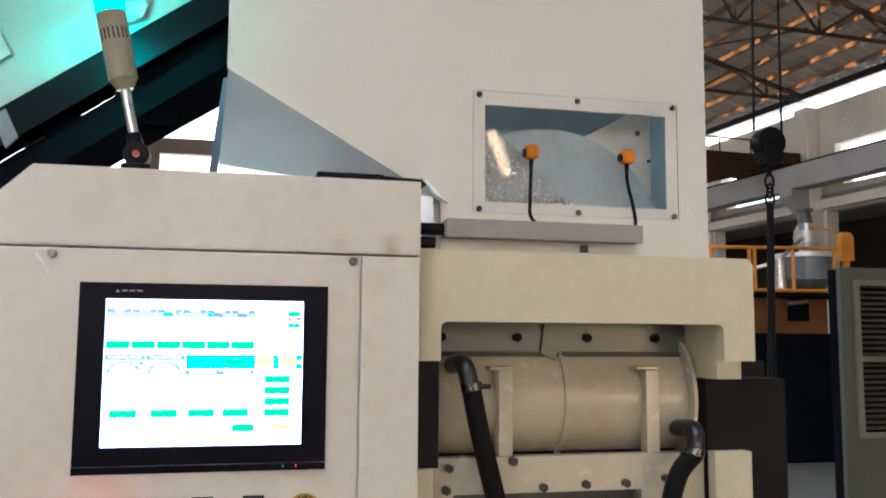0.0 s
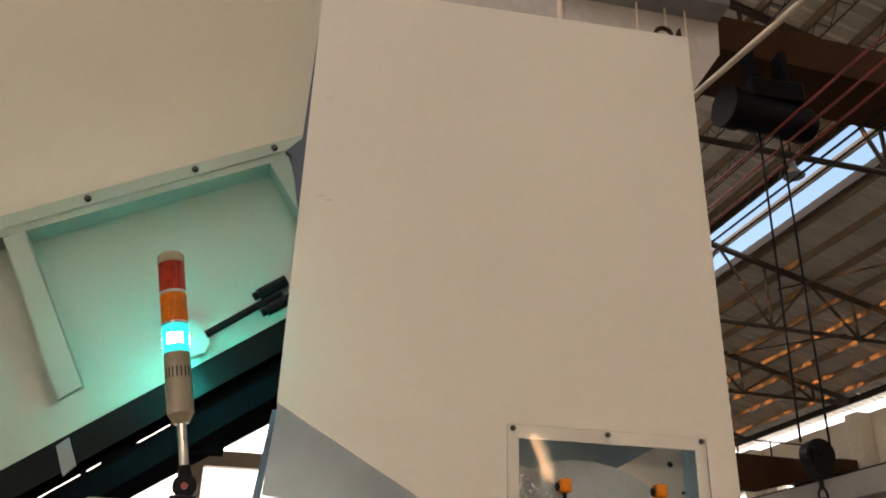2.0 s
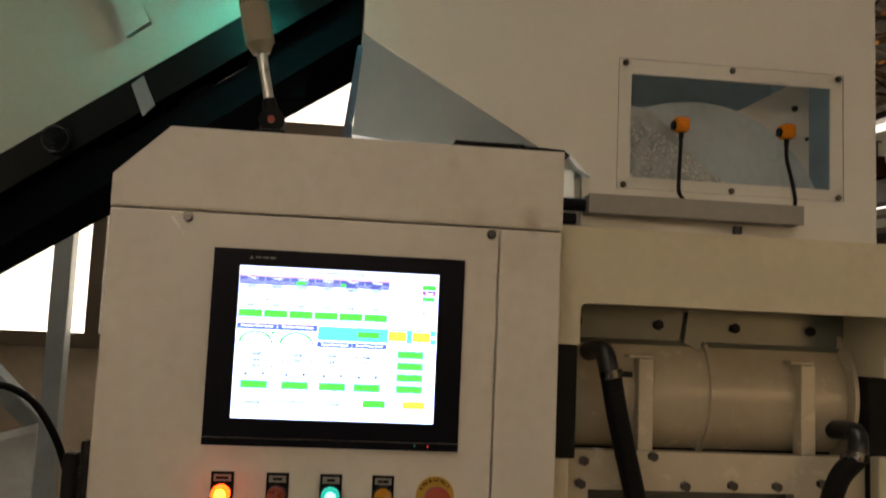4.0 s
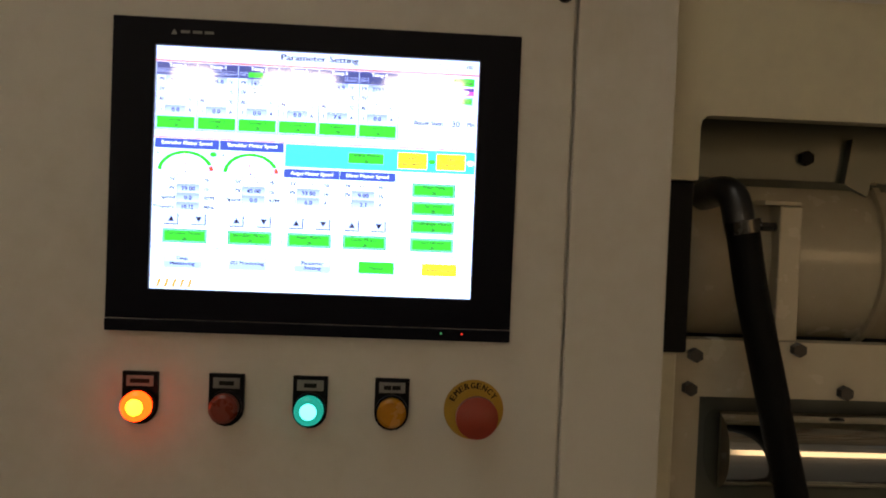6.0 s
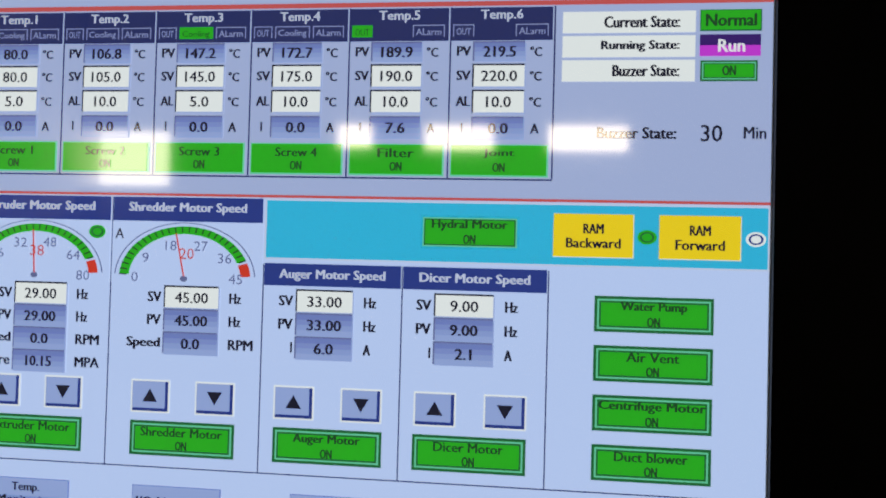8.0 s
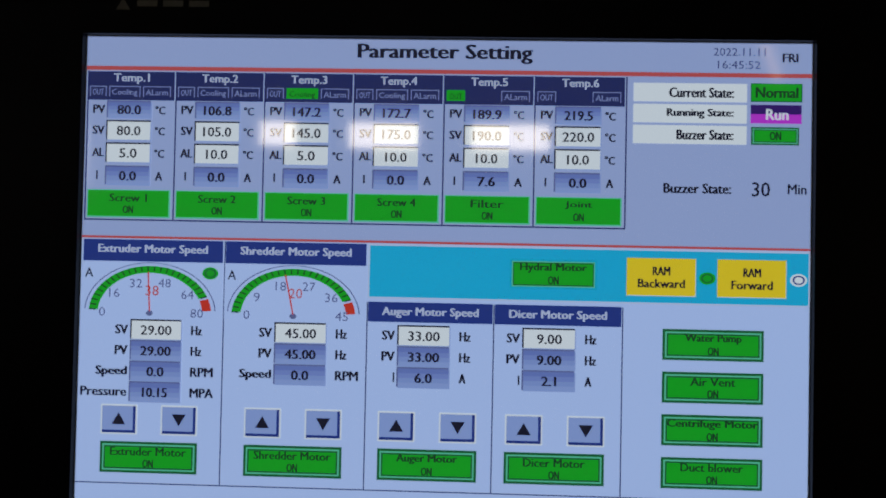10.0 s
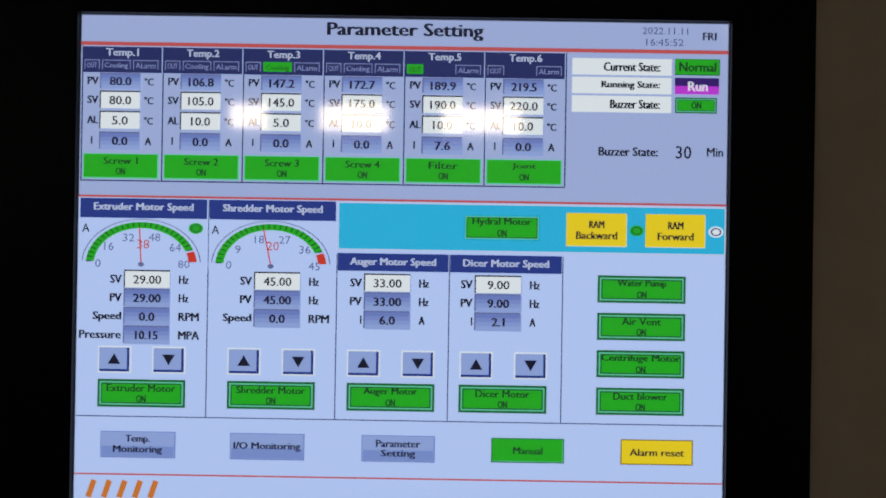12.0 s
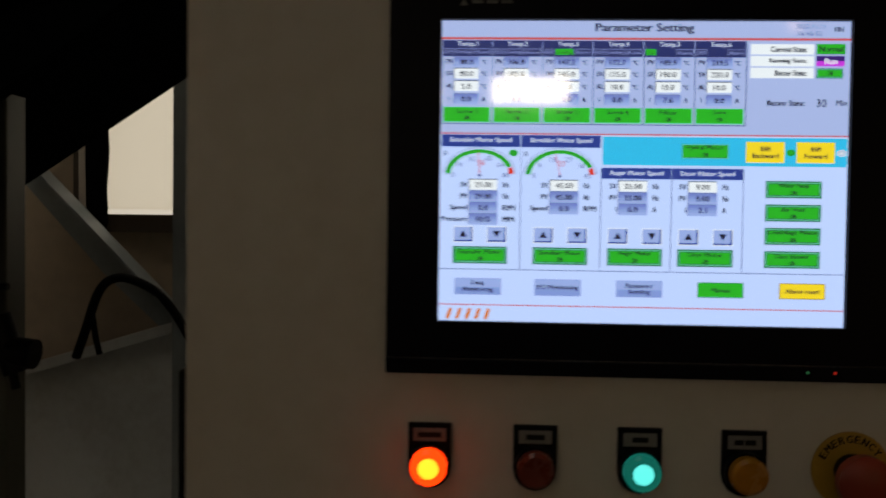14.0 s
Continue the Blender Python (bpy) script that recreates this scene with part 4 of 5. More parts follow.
# inside of the hopper behind the window
bm = B()
box(bm, 0.60, 1.10, 0.42, 0.424, 1.62, 2.1)
part("inner_back", bm, M_BLUEGREY, hop, "blue-grey inner sheet")
bm = B()
prism(bm, [(0.80 + 0.2586 * math.cos(math.pi * k / 60), 1.673 + 0.2586 * math.sin(math.pi * k / 60)) for k in range(61)], 0.20, 0.23)
part("rotor_disc", bm, M_DISC, hop, "pale grey rotor disc", smooth=True)
bm = B()
prism(bm, [(0.872, 1.916), (1.016, 1.996), (1.046, 2.01), (1.046, 1.70), (1.0, 1.70)], 0.24, 0.246)
part("baffle", bm, M_HOPPER, hop, "beige slanted baffle")
bolt("baffle_screw", hop, (1.016, 0.2395, 1.944), 0.0042, M_SCREW, 0.006)
bolt("baffle_screw", hop, (1.041, 0.2395, 1.885), 0.0026, M_SCREW, 0.006)
bm = B()
prism(bm, [(0.60, 1.905), (0.66, 1.906), (0.70, 1.896), (0.735, 1.868), (0.765, 1.835), (0.80, 1.80), (0.86, 1.76), (0.92, 1.73), (0.60, 1.70)], 0.165, 0.175)
part("scratched_plate", bm, M_SCRATCH, hop, "scratched speckled steel plate")
# shredded film heaped against the plate, thinning out up the slope
M_FLAKE = material("clear_film_flakes", (0.66, 0.66, 0.62), 0.14, vary=0.2, scale=90, fine=300)
FLAKES = random.Random(31)
bm = B()
for k in range(1500):
    fx = 0.61 + 0.30 * FLAKES.random() ** 1.25
    top = 1.890 - max(0.0, fx - 0.66) * 0.66
    fz = 1.715 + (top - 1.715) * FLAKES.random() ** 1.15
    centre = Vector((fx, FLAKES.uniform(0.1585, 0.1635), fz))
    turn = Euler((FLAKES.uniform(-0.7, 0.7), FLAKES.uniform(0, 6.28), FLAKES.uniform(-0.6, 0.6))).to_matrix()
    size = FLAKES.uniform(0.0014, 0.0036)
    corners = [bm.verts.new(centre + turn @ Vector((size * FLAKES.uniform(0.5, 1.1) * sx, FLAKES.uniform(-0.0008, 0.0008), size * FLAKES.uniform(0.4, 1.0) * sz))) for sx, sz in ((-1, -1), (1, -1), (1, 1), (-1, 1))]
    bm.faces.new(corners)
tagged(part("film_flakes", bm, M_FLAKE, hop, "glossy shredded plastic film flakes"), kind="stuff")
bm = B()
box(bm, 0.60, 0.655, 0.24, 0.30, 1.70, 1.90, 0.01)
part("inner_lip", bm, M_STEEL, hop)
bm = B()
box(bm, 1.060, 1.064, 0.13, 0.419, 1.62, 2.1)
part("inner_liner", bm, M_BLUEGREY, hop)
bm = B()
box(bm, 0.600, 0.604, 0.13, 0.419, 1.62, 2.1)
part("inner_liner", bm, M_BLUEGREY, hop)
win = thing("inspection_window", "clear acrylic inspection window screwed onto the hopper", "window", (0.83, YH, 1.86))
bm = B()
box(bm, 0.621, 1.042, YH - 0.0065, YH - 0.0015, 1.742, 1.976, 0.001)
pane = part("acrylic_plate", bm, M_ACRYLIC, win)
pane.visible_shadow = False
for x in (0.632, 0.83, 1.031):
    for z in (1.967, 1.748):
        bolt("screw", win, (x, YH - 0.0066, z), 0.0038, M_SCREW, 0.006)

for x, z, xe, sway in ((0.731, 1.858, 0.738, (0.0, -0.003, -0.004)), (0.926, 1.859, 0.940, (0.002, 0.010, 0.014))):
    sen = thing("proximity_sensor", "orange square sensor with a black cable on the window", "sensor", (x, 0.09, z), "sensors on the hopper window")
    bm = B()
    box(bm, x - 0.0125, x + 0.0125, 0.085, 0.1105, z - 0.0135, z + 0.0135, 0.0055)
    body = part("body", bm, M_ORANGE, sen)
    bm = B()
    rod(bm, (x - 0.003, 0.0848, z + 0.001), (x - 0.003, 0.0832, z + 0.001), 0.0072, 20)
    part("face", bm, M_ORANGE, body, smooth=True)
    bm = B()
    rod(bm, (x, 0.099, z - 0.013), (x, 0.099, z - 0.024), 0.0045, 12)
    part("gland", bm, M_BLACK, sen, smooth=True)
    bm = B()
    rod(bm, (x - 0.0165, 0.098, z - 0.002), (x - 0.0122, 0.098, z - 0.002), 0.0085, 16)
    part("side_cap", bm, M_BLACK, sen, "black side cap", smooth=True)
    bm = B()
    tube(bm, [(x, 0.099, z - 0.02), (x - 0.001 + sway[0], 0.099, z - 0.05), (x + sway[1], 0.098, z - 0.09), (x + sway[2], 0.095, z - 0.12), (xe, 0.095, 1.722)], 0.0034, 8)
    part("cable", bm, M_RUBBER, sen, smooth=True)

duct = thing("cable_trunking", "grey plastic cable trunking under the inspection window", "trunking", (0.76, 0.09, 1.71))
bm = B()
box(bm, 0.562, 0.945, 0.078, YH - 0.001, 1.690, 1.722, 0.002)
part("channel", bm, M_DUCTPL, duct)
bm = B()
box(bm, 0.561, 0.946, 0.074, 0.0775, 1.689, 1.723, 0.001)
part("lid", bm, M_DUCTPL, duct)
bm = B()
rod(bm, (0.50, 0.1, 1.705), (0.561, 0.1, 1.705), 0.011, 14)
rod(bm, (0.505, 0.1, 1.68), (0.545, 0.1, 1.68), 0.010, 6)
part("cable_gland", bm, M_BLACK, duct, "black cable gland")

# ---- extruder head frame ----
YF = 0.085
fr = thing("extruder_station", "cream painted cast frame with a rounded opening", "machine frame", (0.85, 0.2, 1.2))
bm = B()
r = 0.012
poly = [(0.505, 1.666), (0.505, 1.466), (0.555, 1.466), (0.555, 1.5365 - r)]
poly += [(0.555 + r - r * math.cos(a), 1.5365 - r + r * math.sin(a)) for a in (math.pi / 6, math.pi / 3, math.pi / 2)]
poly += [(1.117 - r + r * math.sin(a), 1.5365 - r + r * math.cos(a)) for a in (0.0001, math.pi / 6, math.pi / 3)]
poly += [(1.117, 1.5365 - r), (1.117, 1.466), (1.184, 1.466), (1.184, 1.655), (1.172, 1.666)]
prism(bm, poly, YF, YF + 0.028)
part("front_frame", bm, M_CREAM, fr)
bm = B()
box(bm, 0.505, 1.172, YF + 0.0283, 0.5, 1.57, 1.664, 0.004)
part("top_beam", bm, M_CREAM, fr)
bm = B()
prism(bm, [(1.117, 1.5699), (1.17, 1.5699), (1.17, 1.43), (1.117, 1.43)], YF + 0.0283, 0.26)
part("right_cheek", bm, M_CREAM, fr)
bm = B()
prism(bm, [(0.505, 1.5699), (0.555, 1.5699), (0.555, 1.467), (0.505, 1.467)], YF + 0.0283, 0.26)
part("left_cheek", bm, M_CREAM, fr)
bm = B()
rod(bm, (0.836, 0.1, 1.684), (0.836, 0.1, 1.670), 0.008, 6)
part("set_screw", bm, M_DARKSTEEL, fr)
for name, x0, x1, y0, z0, z1 in (("left_block", 0.505, 0.5545, 0.094, 1.277, 1.4655), ("right_block", 1.118, 1.30, 0.16, 1.0, 1.429)):
    bm = B()
    box(bm, x0, x1, y0, 0.40, z0, z1, 0.003)
    part(name, bm, M_DARKGREY, fr, "dark grey heater block")
bm = B()
box(bm, 1.195, 1.32, 0.262, 0.6, 0.6, 1.462, 0.004)
part("rear_block", bm, M_DARKGREY, fr)
bm = B()
box(bm, 0.505, 0.545, 0.097, 0.4, 0.3, 1.2765, 0.003)
part("left_post", bm, M_CREAM, fr)
bm = B()
box(bm, 1.118, 1.20, 0.13, 0.159, 0.3, 1.288, 0.003)
part("right_post", bm, M_CREAM, fr)

ba = thing("extruder_barrel", "scuffed cream extruder barrel with hose elbows", "extruder barrel", (0.85, 0.3, 1.1))
AX, AZ, AR = 0.315, 1.385, 0.118
bm = B()
rod(bm, (0.556, AX, AZ), (1.10, AX, AZ), AR, 64)
part("barrel", bm, M_BARREL, ba, smooth=True)
for x, rr in ((0.836, 0.126), (1.105, 0.142)):
    bm = B()
    rod(bm, (x - 0.004, AX, AZ), (x + 0.004, AX, AZ), rr, 64)
    part("flange", bm, M_BARREL, ba, smooth=True)
bm = B()
box(bm, 0.556, 1.116, 0.235, 0.26, 1.478, 1.569, 0.003)
prism(bm, [(0.235, 1.47), (0.26, 1.47), (0.26, 1.4785), (0.225, 1.4785)], 0.556, 1.116, axis="x")
part("top_plate", bm, M_TOPPLATE, ba, "grey-green zinc top plate")
bm = B()
prism(bm, [(0.792, 1.478), (0.822, 1.463), (0.83, 1.50), (0.80, 1.535)], 0.222, 0.234)
part("gusset", bm, M_TOPPLATE, ba)
for x in (0.589, 0.745, 0.895, 1.045):
    bm = B()
    rod(bm, (x, 0.235, 1.509), (x, 0.226, 1.509), 0.0095, 6)
    part("hex_bolt", bm, M_BLACK, ba)
for x in (0.705, 1.012):
    bm = B()
    box(bm, x - 0.014, x + 0.014, 0.178, 0.21, 1.283, 1.446, 0.002)
    box(bm, x - 0.030, x + 0.016, 0.186, 0.24, 1.4465, 1.4525, 0.001)
    part("clamp_bar", bm, M_BARREL, ba)
bm = B()
holed(bm, 0.556, 1.116, 0.7, 1.283, [(0.60, 0.98, 1.02, 1.215)], 0.17, 0.20)
part("lower_plate", bm, M_BARREL, ba)
bm = B()
box(bm, 0.60, 0.98, 0.204, 0.21, 1.0, 1.23)
part("inner_guard", bm, M_GREENGREY, ba)
bm = B()
rod(bm, (0.62, 0.165, 1.155), (0.965, 0.165, 1.155), 0.045, 40)
part("polished_roller", bm, M_CHROME, ba, "polished steel roller", smooth=True)
for x, z in ((0.715, 1.275), (0.59, 1.265), (0.585, 1.225), (0.775, 1.225), (0.862, 1.228), (1.03, 1.235), (1.04, 1.17), (0.945, 1.228)):
    bm = B()
    rod(bm, (x, 0.17, z), (x, 0.158, z), 0.0085, 6)
    part("hex_bolt", bm, M_DARKSTEEL, ba)
for name, p in (("left", (0.612, 1.455)), ("right", (1.075, 1.328))):
    x, z = p
    h = thing("coolant_hose", "black rubber hose on a steel elbow with clamp", "hose", (x, 0.13, z), "coolant hoses")
    bm = B()
    s = 1 if name == "left" else -1
    tube(bm, [(x - 0.005 * s, 0.21, z), (x - 0.004 * s, 0.15, z + 0.004), (x, 0.125, z - 0.006), (x + 0.006 * s, 0.118, z - 0.04)], 0.0175, 16)
    part("elbow", bm, M_DARKSTEEL, h, "dark steel elbow", smooth=True)
    bm = B()
    rod(bm, (x + 0.007 * s, 0.117, z - 0.030), (x + 0.010 * s, 0.1165, z - 0.044), 0.0205, 20)
    rod(bm, (x + 0.02 * s, 0.11, z - 0.036), (x + 0.042 * s, 0.108, z - 0.036), 0.005, 8)
    part("hose_clamp", bm, M_SCREW, h, "tarnished hose clamp", smooth=True)
    bm = B()
    if s > 0:
        pts = [(x + 0.008, 0.117, z - 0.04), (x + 0.024, 0.116, z - 0.12), (x + 0.06, 0.118, z - 0.26), (x + 0.10, 0.13, z - 0.42), (x + 0.11, 0.16, z - 0.62)]
    else:
        pts = [(x - 0.008, 0.117, z - 0.04), (x - 0.045, 0.11, z - 0.075), (x - 0.068, 0.105, z - 0.14), (x - 0.072, 0.11, z - 0.25), (x - 0.07, 0.14, z - 0.6)]
    tube(bm, pts, 0.0185, 16)
    part("hose", bm, M_RUBBER, h, smooth=True)
base = thing("machine_base", "cream painted steel machine base under the barrel", "machine base", (0.85, 0.3, 0))
bm = B()
box(bm, 0.502, 1.32, 0.2, 1.2, 0, 0.6, 0.01)
part("plinth", bm, M_CREAM, base)
box_bm = B()
box(box_bm, 0.556, 1.116, 0.26, 0.262, 1.19, 1.569)
part("barrel_backing", box_bm, M_DARKGREY, base)
bm = B()
box(bm, 0.57, 1.10, 0.30, 1.1, 0.6, 1.26, 0.01)
part("gearbox", bm, M_BARREL, base)
so = thing("small_cover", "small cream painted motor cover beside the frame", "cover", (1.5, 0.6, 0))
bm = B()
box(bm, 1.50, 1.60, 0.6, 0.8, 0, 1.155, 0.02)
part("shell", bm, M_CREAM, so)
bm = B()
box(bm, 1.52, 1.575, 0.597, 0.6, 1.05, 1.13, 0.001)
part("plate", bm, M_LOUVRE, so)

# ---- signal tower ----
tw = thing("signal_tower", "grey signal tower with red, amber and glowing green lamps", "signal tower", (0.024, 0.09, 1.774))
A, Bt = Vector((0.024, 0.095, 1.815)), Vector((-0.070, 0.08, 2.253))
ax = (Bt - A).normalized()


def along(d):
    return A + ax * d


M_TRED = material("red_lamp_lens", (0.27, 0.016, 0.004), 0.1, vary=0.1, scale=60, emit=(0.5, 0.03, 0.0), strength=0.02)
M_TAMB = material("amber_lamp_lens", (0.42, 0.10, 0.003), 0.1, vary=0.1, scale=60, emit=(0.6, 0.15, 0.0), strength=0.02)
M_TGRN = glow("glowing_green_lens", (0.0, 0.46, 0.36), 0.8, 0.15)
M_TCORE = glow("green_lamp_rows", (0.035, 0.92, 0.80), 140.0, 0.3)
L = (Bt - A).length
bm = B()
rod(bm, A - ax * 0.0, along(0.125), 0.0085, 16)
part("pole", bm, M_STEEL, tw, "bright steel pole", smooth=True)
bm = B()
rod(bm, (0.024, 0.078, 1.812), (0.024, 0.112, 1.812), 0.0215, 24)
rod(bm, A, along(0.036), 0.015, 16, 0.011)
box(bm, 0.000, 0.048, 0.075, 0.115, 1.775, 1.796, 0.004)
hb = part("hinge_base", bm, M_BLACK, tw, "black folding hinge base", smooth=True)
bm = B()
rod(bm, (0.024, 0.0775, 1.812), (0.024, 0.074, 1.812), 0.006, 12)
part("hinge_screw", bm, M_REDCAP, hb, smooth=True)
bm = B()
rod(bm, along(0.112), along(0.130), 0.014, 24, 0.0235)
rod(bm, along(0.130), along(0.245), 0.0245, 32)
body = part("buzzer_body", bm, M_TOWERGREY, tw, smooth=True)
side_v = ax.cross(Vector((0, 1, 0))).normalized()
front_v = side_v.cross(ax).normalized()
if front_v.y > 0:
    front_v = -front_v
for k in range(7):
    a = radians(-54 + 18 * k)
    dv = front_v * math.cos(a) + side_v * math.sin(a)
    bm = B()
    rod(bm, along(0.196) + dv * 0.0240, along(0.216) + dv * 0.0240, 0.0014, 6)
    part("slot", bm, M_BLACK, body)
for name, a, b, mat in (("green_lamp", 0.247, 0.300, M_TGRN), ("amber_lamp", 0.306, 0.363, M_TAMB), ("red_lamp", 0.369, 0.428, M_TRED)):
    bm = B()
    rings = []
    for d in (a, b):
        rings.append([bm.verts.new(along(d) + (front_v * math.cos(math.pi * k / 24) + side_v * math.sin(math.pi * k / 24)) * (0.0248 if k % 2 else 0.0238)) for k in range(48)])
    for k in range(48):
        bm.faces.new((rings[0][k], rings[0][(k + 1) % 48], rings[1][(k + 1) % 48], rings[1][k]))
    bm.faces.new(rings[0])
    bm.faces.new(rings[1][::-1])
    lamp = part(name, bm, mat, tw)
    if name == "green_lamp":
        for d in (0.263, 0.271, 0.279):
            bm = B()
            for a0, a1, n in ((-34, 34, 6), (95, 265, 14)):
                rims = []
                for q in range(n + 1):
                    a = radians(a0 + (a1 - a0) * q / n)
                    out = front_v * math.cos(a) + side_v * math.sin(a)
                    rims.append([bm.verts.new(along(h) + out * r) for h, r in ((d - 0.0022, 0.0252), (d + 0.0022, 0.0252), (d + 0.0022, 0.0236), (d - 0.0022, 0.0236))])
                for q in range(n):
                    for e in range(4):
                        bm.faces.new((rims[q][e], rims[q][(e + 1) % 4], rims[q + 1][(e + 1) % 4], rims[q + 1][e]))
                bm.faces.new(rims[0])
                bm.faces.new(rims[-1])
            part("lamp_row", bm, M_TCORE, lamp, "glowing row of lamps", smooth=True)
for d in (0.3005, 0.3635):
    bm = B()
    rod(bm, along(d), along(d + 0.005), 0.0255, 32)
    part("spacer_ring", bm, M_STEEL, tw, "bright spacer ring", smooth=True)
bm = B()
rod(bm, along(0.428), along(L - 0.004), 0.0255, 32)
rod(bm, along(L - 0.004), along(L + 0.002), 0.0255, 32, 0.020)
part("cap", bm, M_TOWERGREY, tw, smooth=True)

# ---- feed conveyor ----
YC = 0.30
cv = thing("feed_conveyor", "inclined feed conveyor with pale panels and black rail", "conveyor", (-0.3, 0.7, 1.0))


def rail_z(x):
    return 2.097 + 0.717 * x


bm = B()
prism(bm, [(-1.6, rail_z(-1.6)), (0.165, rail_z(0.165)), (0.165, rail_z(0.165) - 0.075), (-1.6, rail_z(-1.6) - 0.075)], YC - 0.03, YC + 0.05)
part("side_rail", bm, M_RAIL, cv)
def band(bm, xa, xb, low, high, y0, y1):
    """A sheet between two sloping lines, from xa to xb."""
    prism(bm, [(xa, low(xa)), (xb, low(xb)), (xb, high(xb)), (xa, high(xa))], y0, y1)


under = lambda x: 2.088 + 0.66 * x
# the skirt leaves short slits under the rail, through which the window behind shows
bm = B()
band(bm, -1.6, 0.165, lambda x: rail_z(x) - 0.16, lambda x: rail_z(x) - 0.0885, YC + 0.02, YC + 0.045)
for xa, xb in ((-1.6, -0.31), (-0.207, -0.201), (-0.172, -0.112), (-0.05, 0.165)):
    band(bm, xa, xb, lambda x: rail_z(x) - 0.0885, lambda x: rail_z(x) - 0.0768, YC + 0.02, YC + 0.045)
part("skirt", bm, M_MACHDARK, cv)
# Added black strip: puts shade on the rail's underside against slit light.
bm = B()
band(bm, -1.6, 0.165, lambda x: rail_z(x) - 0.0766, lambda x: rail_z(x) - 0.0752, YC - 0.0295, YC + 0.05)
part("rail_shade_strip", bm, M_RAILSHADE, cv)
# Near-black without sheen keeps the underside dark at grazing angles.
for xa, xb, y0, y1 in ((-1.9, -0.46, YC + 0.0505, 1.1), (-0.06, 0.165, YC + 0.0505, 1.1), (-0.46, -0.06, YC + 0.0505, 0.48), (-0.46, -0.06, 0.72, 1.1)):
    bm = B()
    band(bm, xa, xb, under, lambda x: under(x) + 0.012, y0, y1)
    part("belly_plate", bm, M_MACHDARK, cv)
far_top = lambda x: 2.396 + 0.6295 * x
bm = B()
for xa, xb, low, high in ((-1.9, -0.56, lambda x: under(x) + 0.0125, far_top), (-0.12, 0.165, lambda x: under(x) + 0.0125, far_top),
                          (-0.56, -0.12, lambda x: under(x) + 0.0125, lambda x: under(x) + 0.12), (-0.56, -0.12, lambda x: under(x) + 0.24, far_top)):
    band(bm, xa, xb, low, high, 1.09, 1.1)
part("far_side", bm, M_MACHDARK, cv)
# panelled hood side
bm = B()
seam = lambda x: 2.622 + 0.482 * x
prism(bm, [(-1.6, rail_z(-1.6) - 0.01), (0.165, rail_z(0.165) - 0.01), (0.165, seam(0.165)), (-1.6, seam(-1.6))], YC + 0.045, YC + 0.052)
part("hood_side", bm, M_PANEL, cv)
bm = B()
prism(bm, [(-1.6, seam(-1.6) - 0.054), (0.165, seam(0.165) - 0.054), (0.165, seam(0.165) - 0.033), (-1.6, seam(-1.6) - 0.033)], YC - 0.012, YC + 0.0448)
part("top_strip", bm, M_PANEL, cv)
bm = B()
prism(bm, [(-1.6, rail_z(-1.6) + 0.002), (0.165, rail_z(0.165) + 0.002), (0.165, rail_z(0.165) + 0.094), (-1.6, rail_z(-1.6) + 0.094)], YC - 0.012, YC + 0.0448)
part("bottom_strip", bm, M_PANEL, cv)
for x0 in (-0.435, 0.109, -0.98):
    bm = B()
    zt = seam(x0) - 0.055
    zb = 2.022 + (x0 + 0.435) * 0.717
    prism(bm, [(x0 - 0.022, zt - 0.012), (x0 + 0.018, zt + 0.01), (x0 + 0.203, zb + 0.012), (x0 + 0.163, zb - 0.02)] if x0 < 0.1 else
          [(x0 - 0.024, zt - 0.013), (x0 + 0.016, zt + 0.009), (0.165, zt - 0.07), (0.165, zt - 0.135)], YC - 0.0118, YC + 0.0447)
    part("rib", bm, M_PANEL, cv)
# top cover above the seam; forward lean added to shade it from the skylight
bm = B()
prism(bm, [(-1.6, seam(-1.6) - 0.034), (0.165, seam(0.165) - 0.034), (0.165, seam(0.165)), (-1.6, seam(-1.6))], YC - 0.0165, YC - 0.0125)
part("cover_flange", bm, M_PANEL, cv)
bm = B()
v = [bm.verts.new(p) for p in ((-1.6, YC - 0.010, seam(-1.6) + 0.0005), (0.165, YC - 0.010, seam(0.165) + 0.0005), (0.165, YC - 0.62, 4.3), (-1.6, YC - 0.62, 4.3))]
bm.faces.new(v)
bmesh.ops.solidify(bm, geom=bm.faces[:], thickness=-0.003)
part("top_cover", bm, M_HOPPER, cv, "smooth beige cover sheet")
for x in (-0.520, -0.302, -0.083, 0.09):
    bolt("cover_screw", cv, (x, YC - 0.0175, seam(x) - 0.018), 0.0055, M_SCREW, 0.008)
# take-up rod with two clamps
bm = B()
rod(bm, (-0.02, YC - 0.03, 2.145), (0.147, YC - 0.03, 2.272), 0.0085, 12)
part("take_up_rod", bm, M_BLACK, cv, smooth=True)
for x, z in ((0.098, 2.262), (0.120, 2.226)):
    bm = B()
    d = Vector((0.80, 0, 0.58))
    rod(bm, Vector((x, YC - 0.03, z)), Vector((x, YC - 0.03, z)) + d * 0.07, 0.0125, 16)
    rod(bm, Vector((x, YC - 0.03, z)) - d * 0.012, Vector((x, YC - 0.03, z)), 0.009, 12)
    part("clamp_stud", bm, M_BLACK, cv, smooth=True)
bm = B()
prism(bm, [(-0.055, 2.19), (-0.02, 2.185), (0.012, 2.14), (0.004, 2.115), (-0.03, 2.10)], YC - 0.045, YC - 0.0305)
part("bearing_plate", bm, M_PANEL, cv)
bm = B()
v = [(-0.250, rail_z(-0.250) - 0.014), (-0.230, rail_z(-0.230) - 0.010), (-0.206, rail_z(-0.206) - 0.080), (-0.226, rail_z(-0.226) - 0.088)]
prism(bm, v, YC - 0.037, YC - 0.0305)
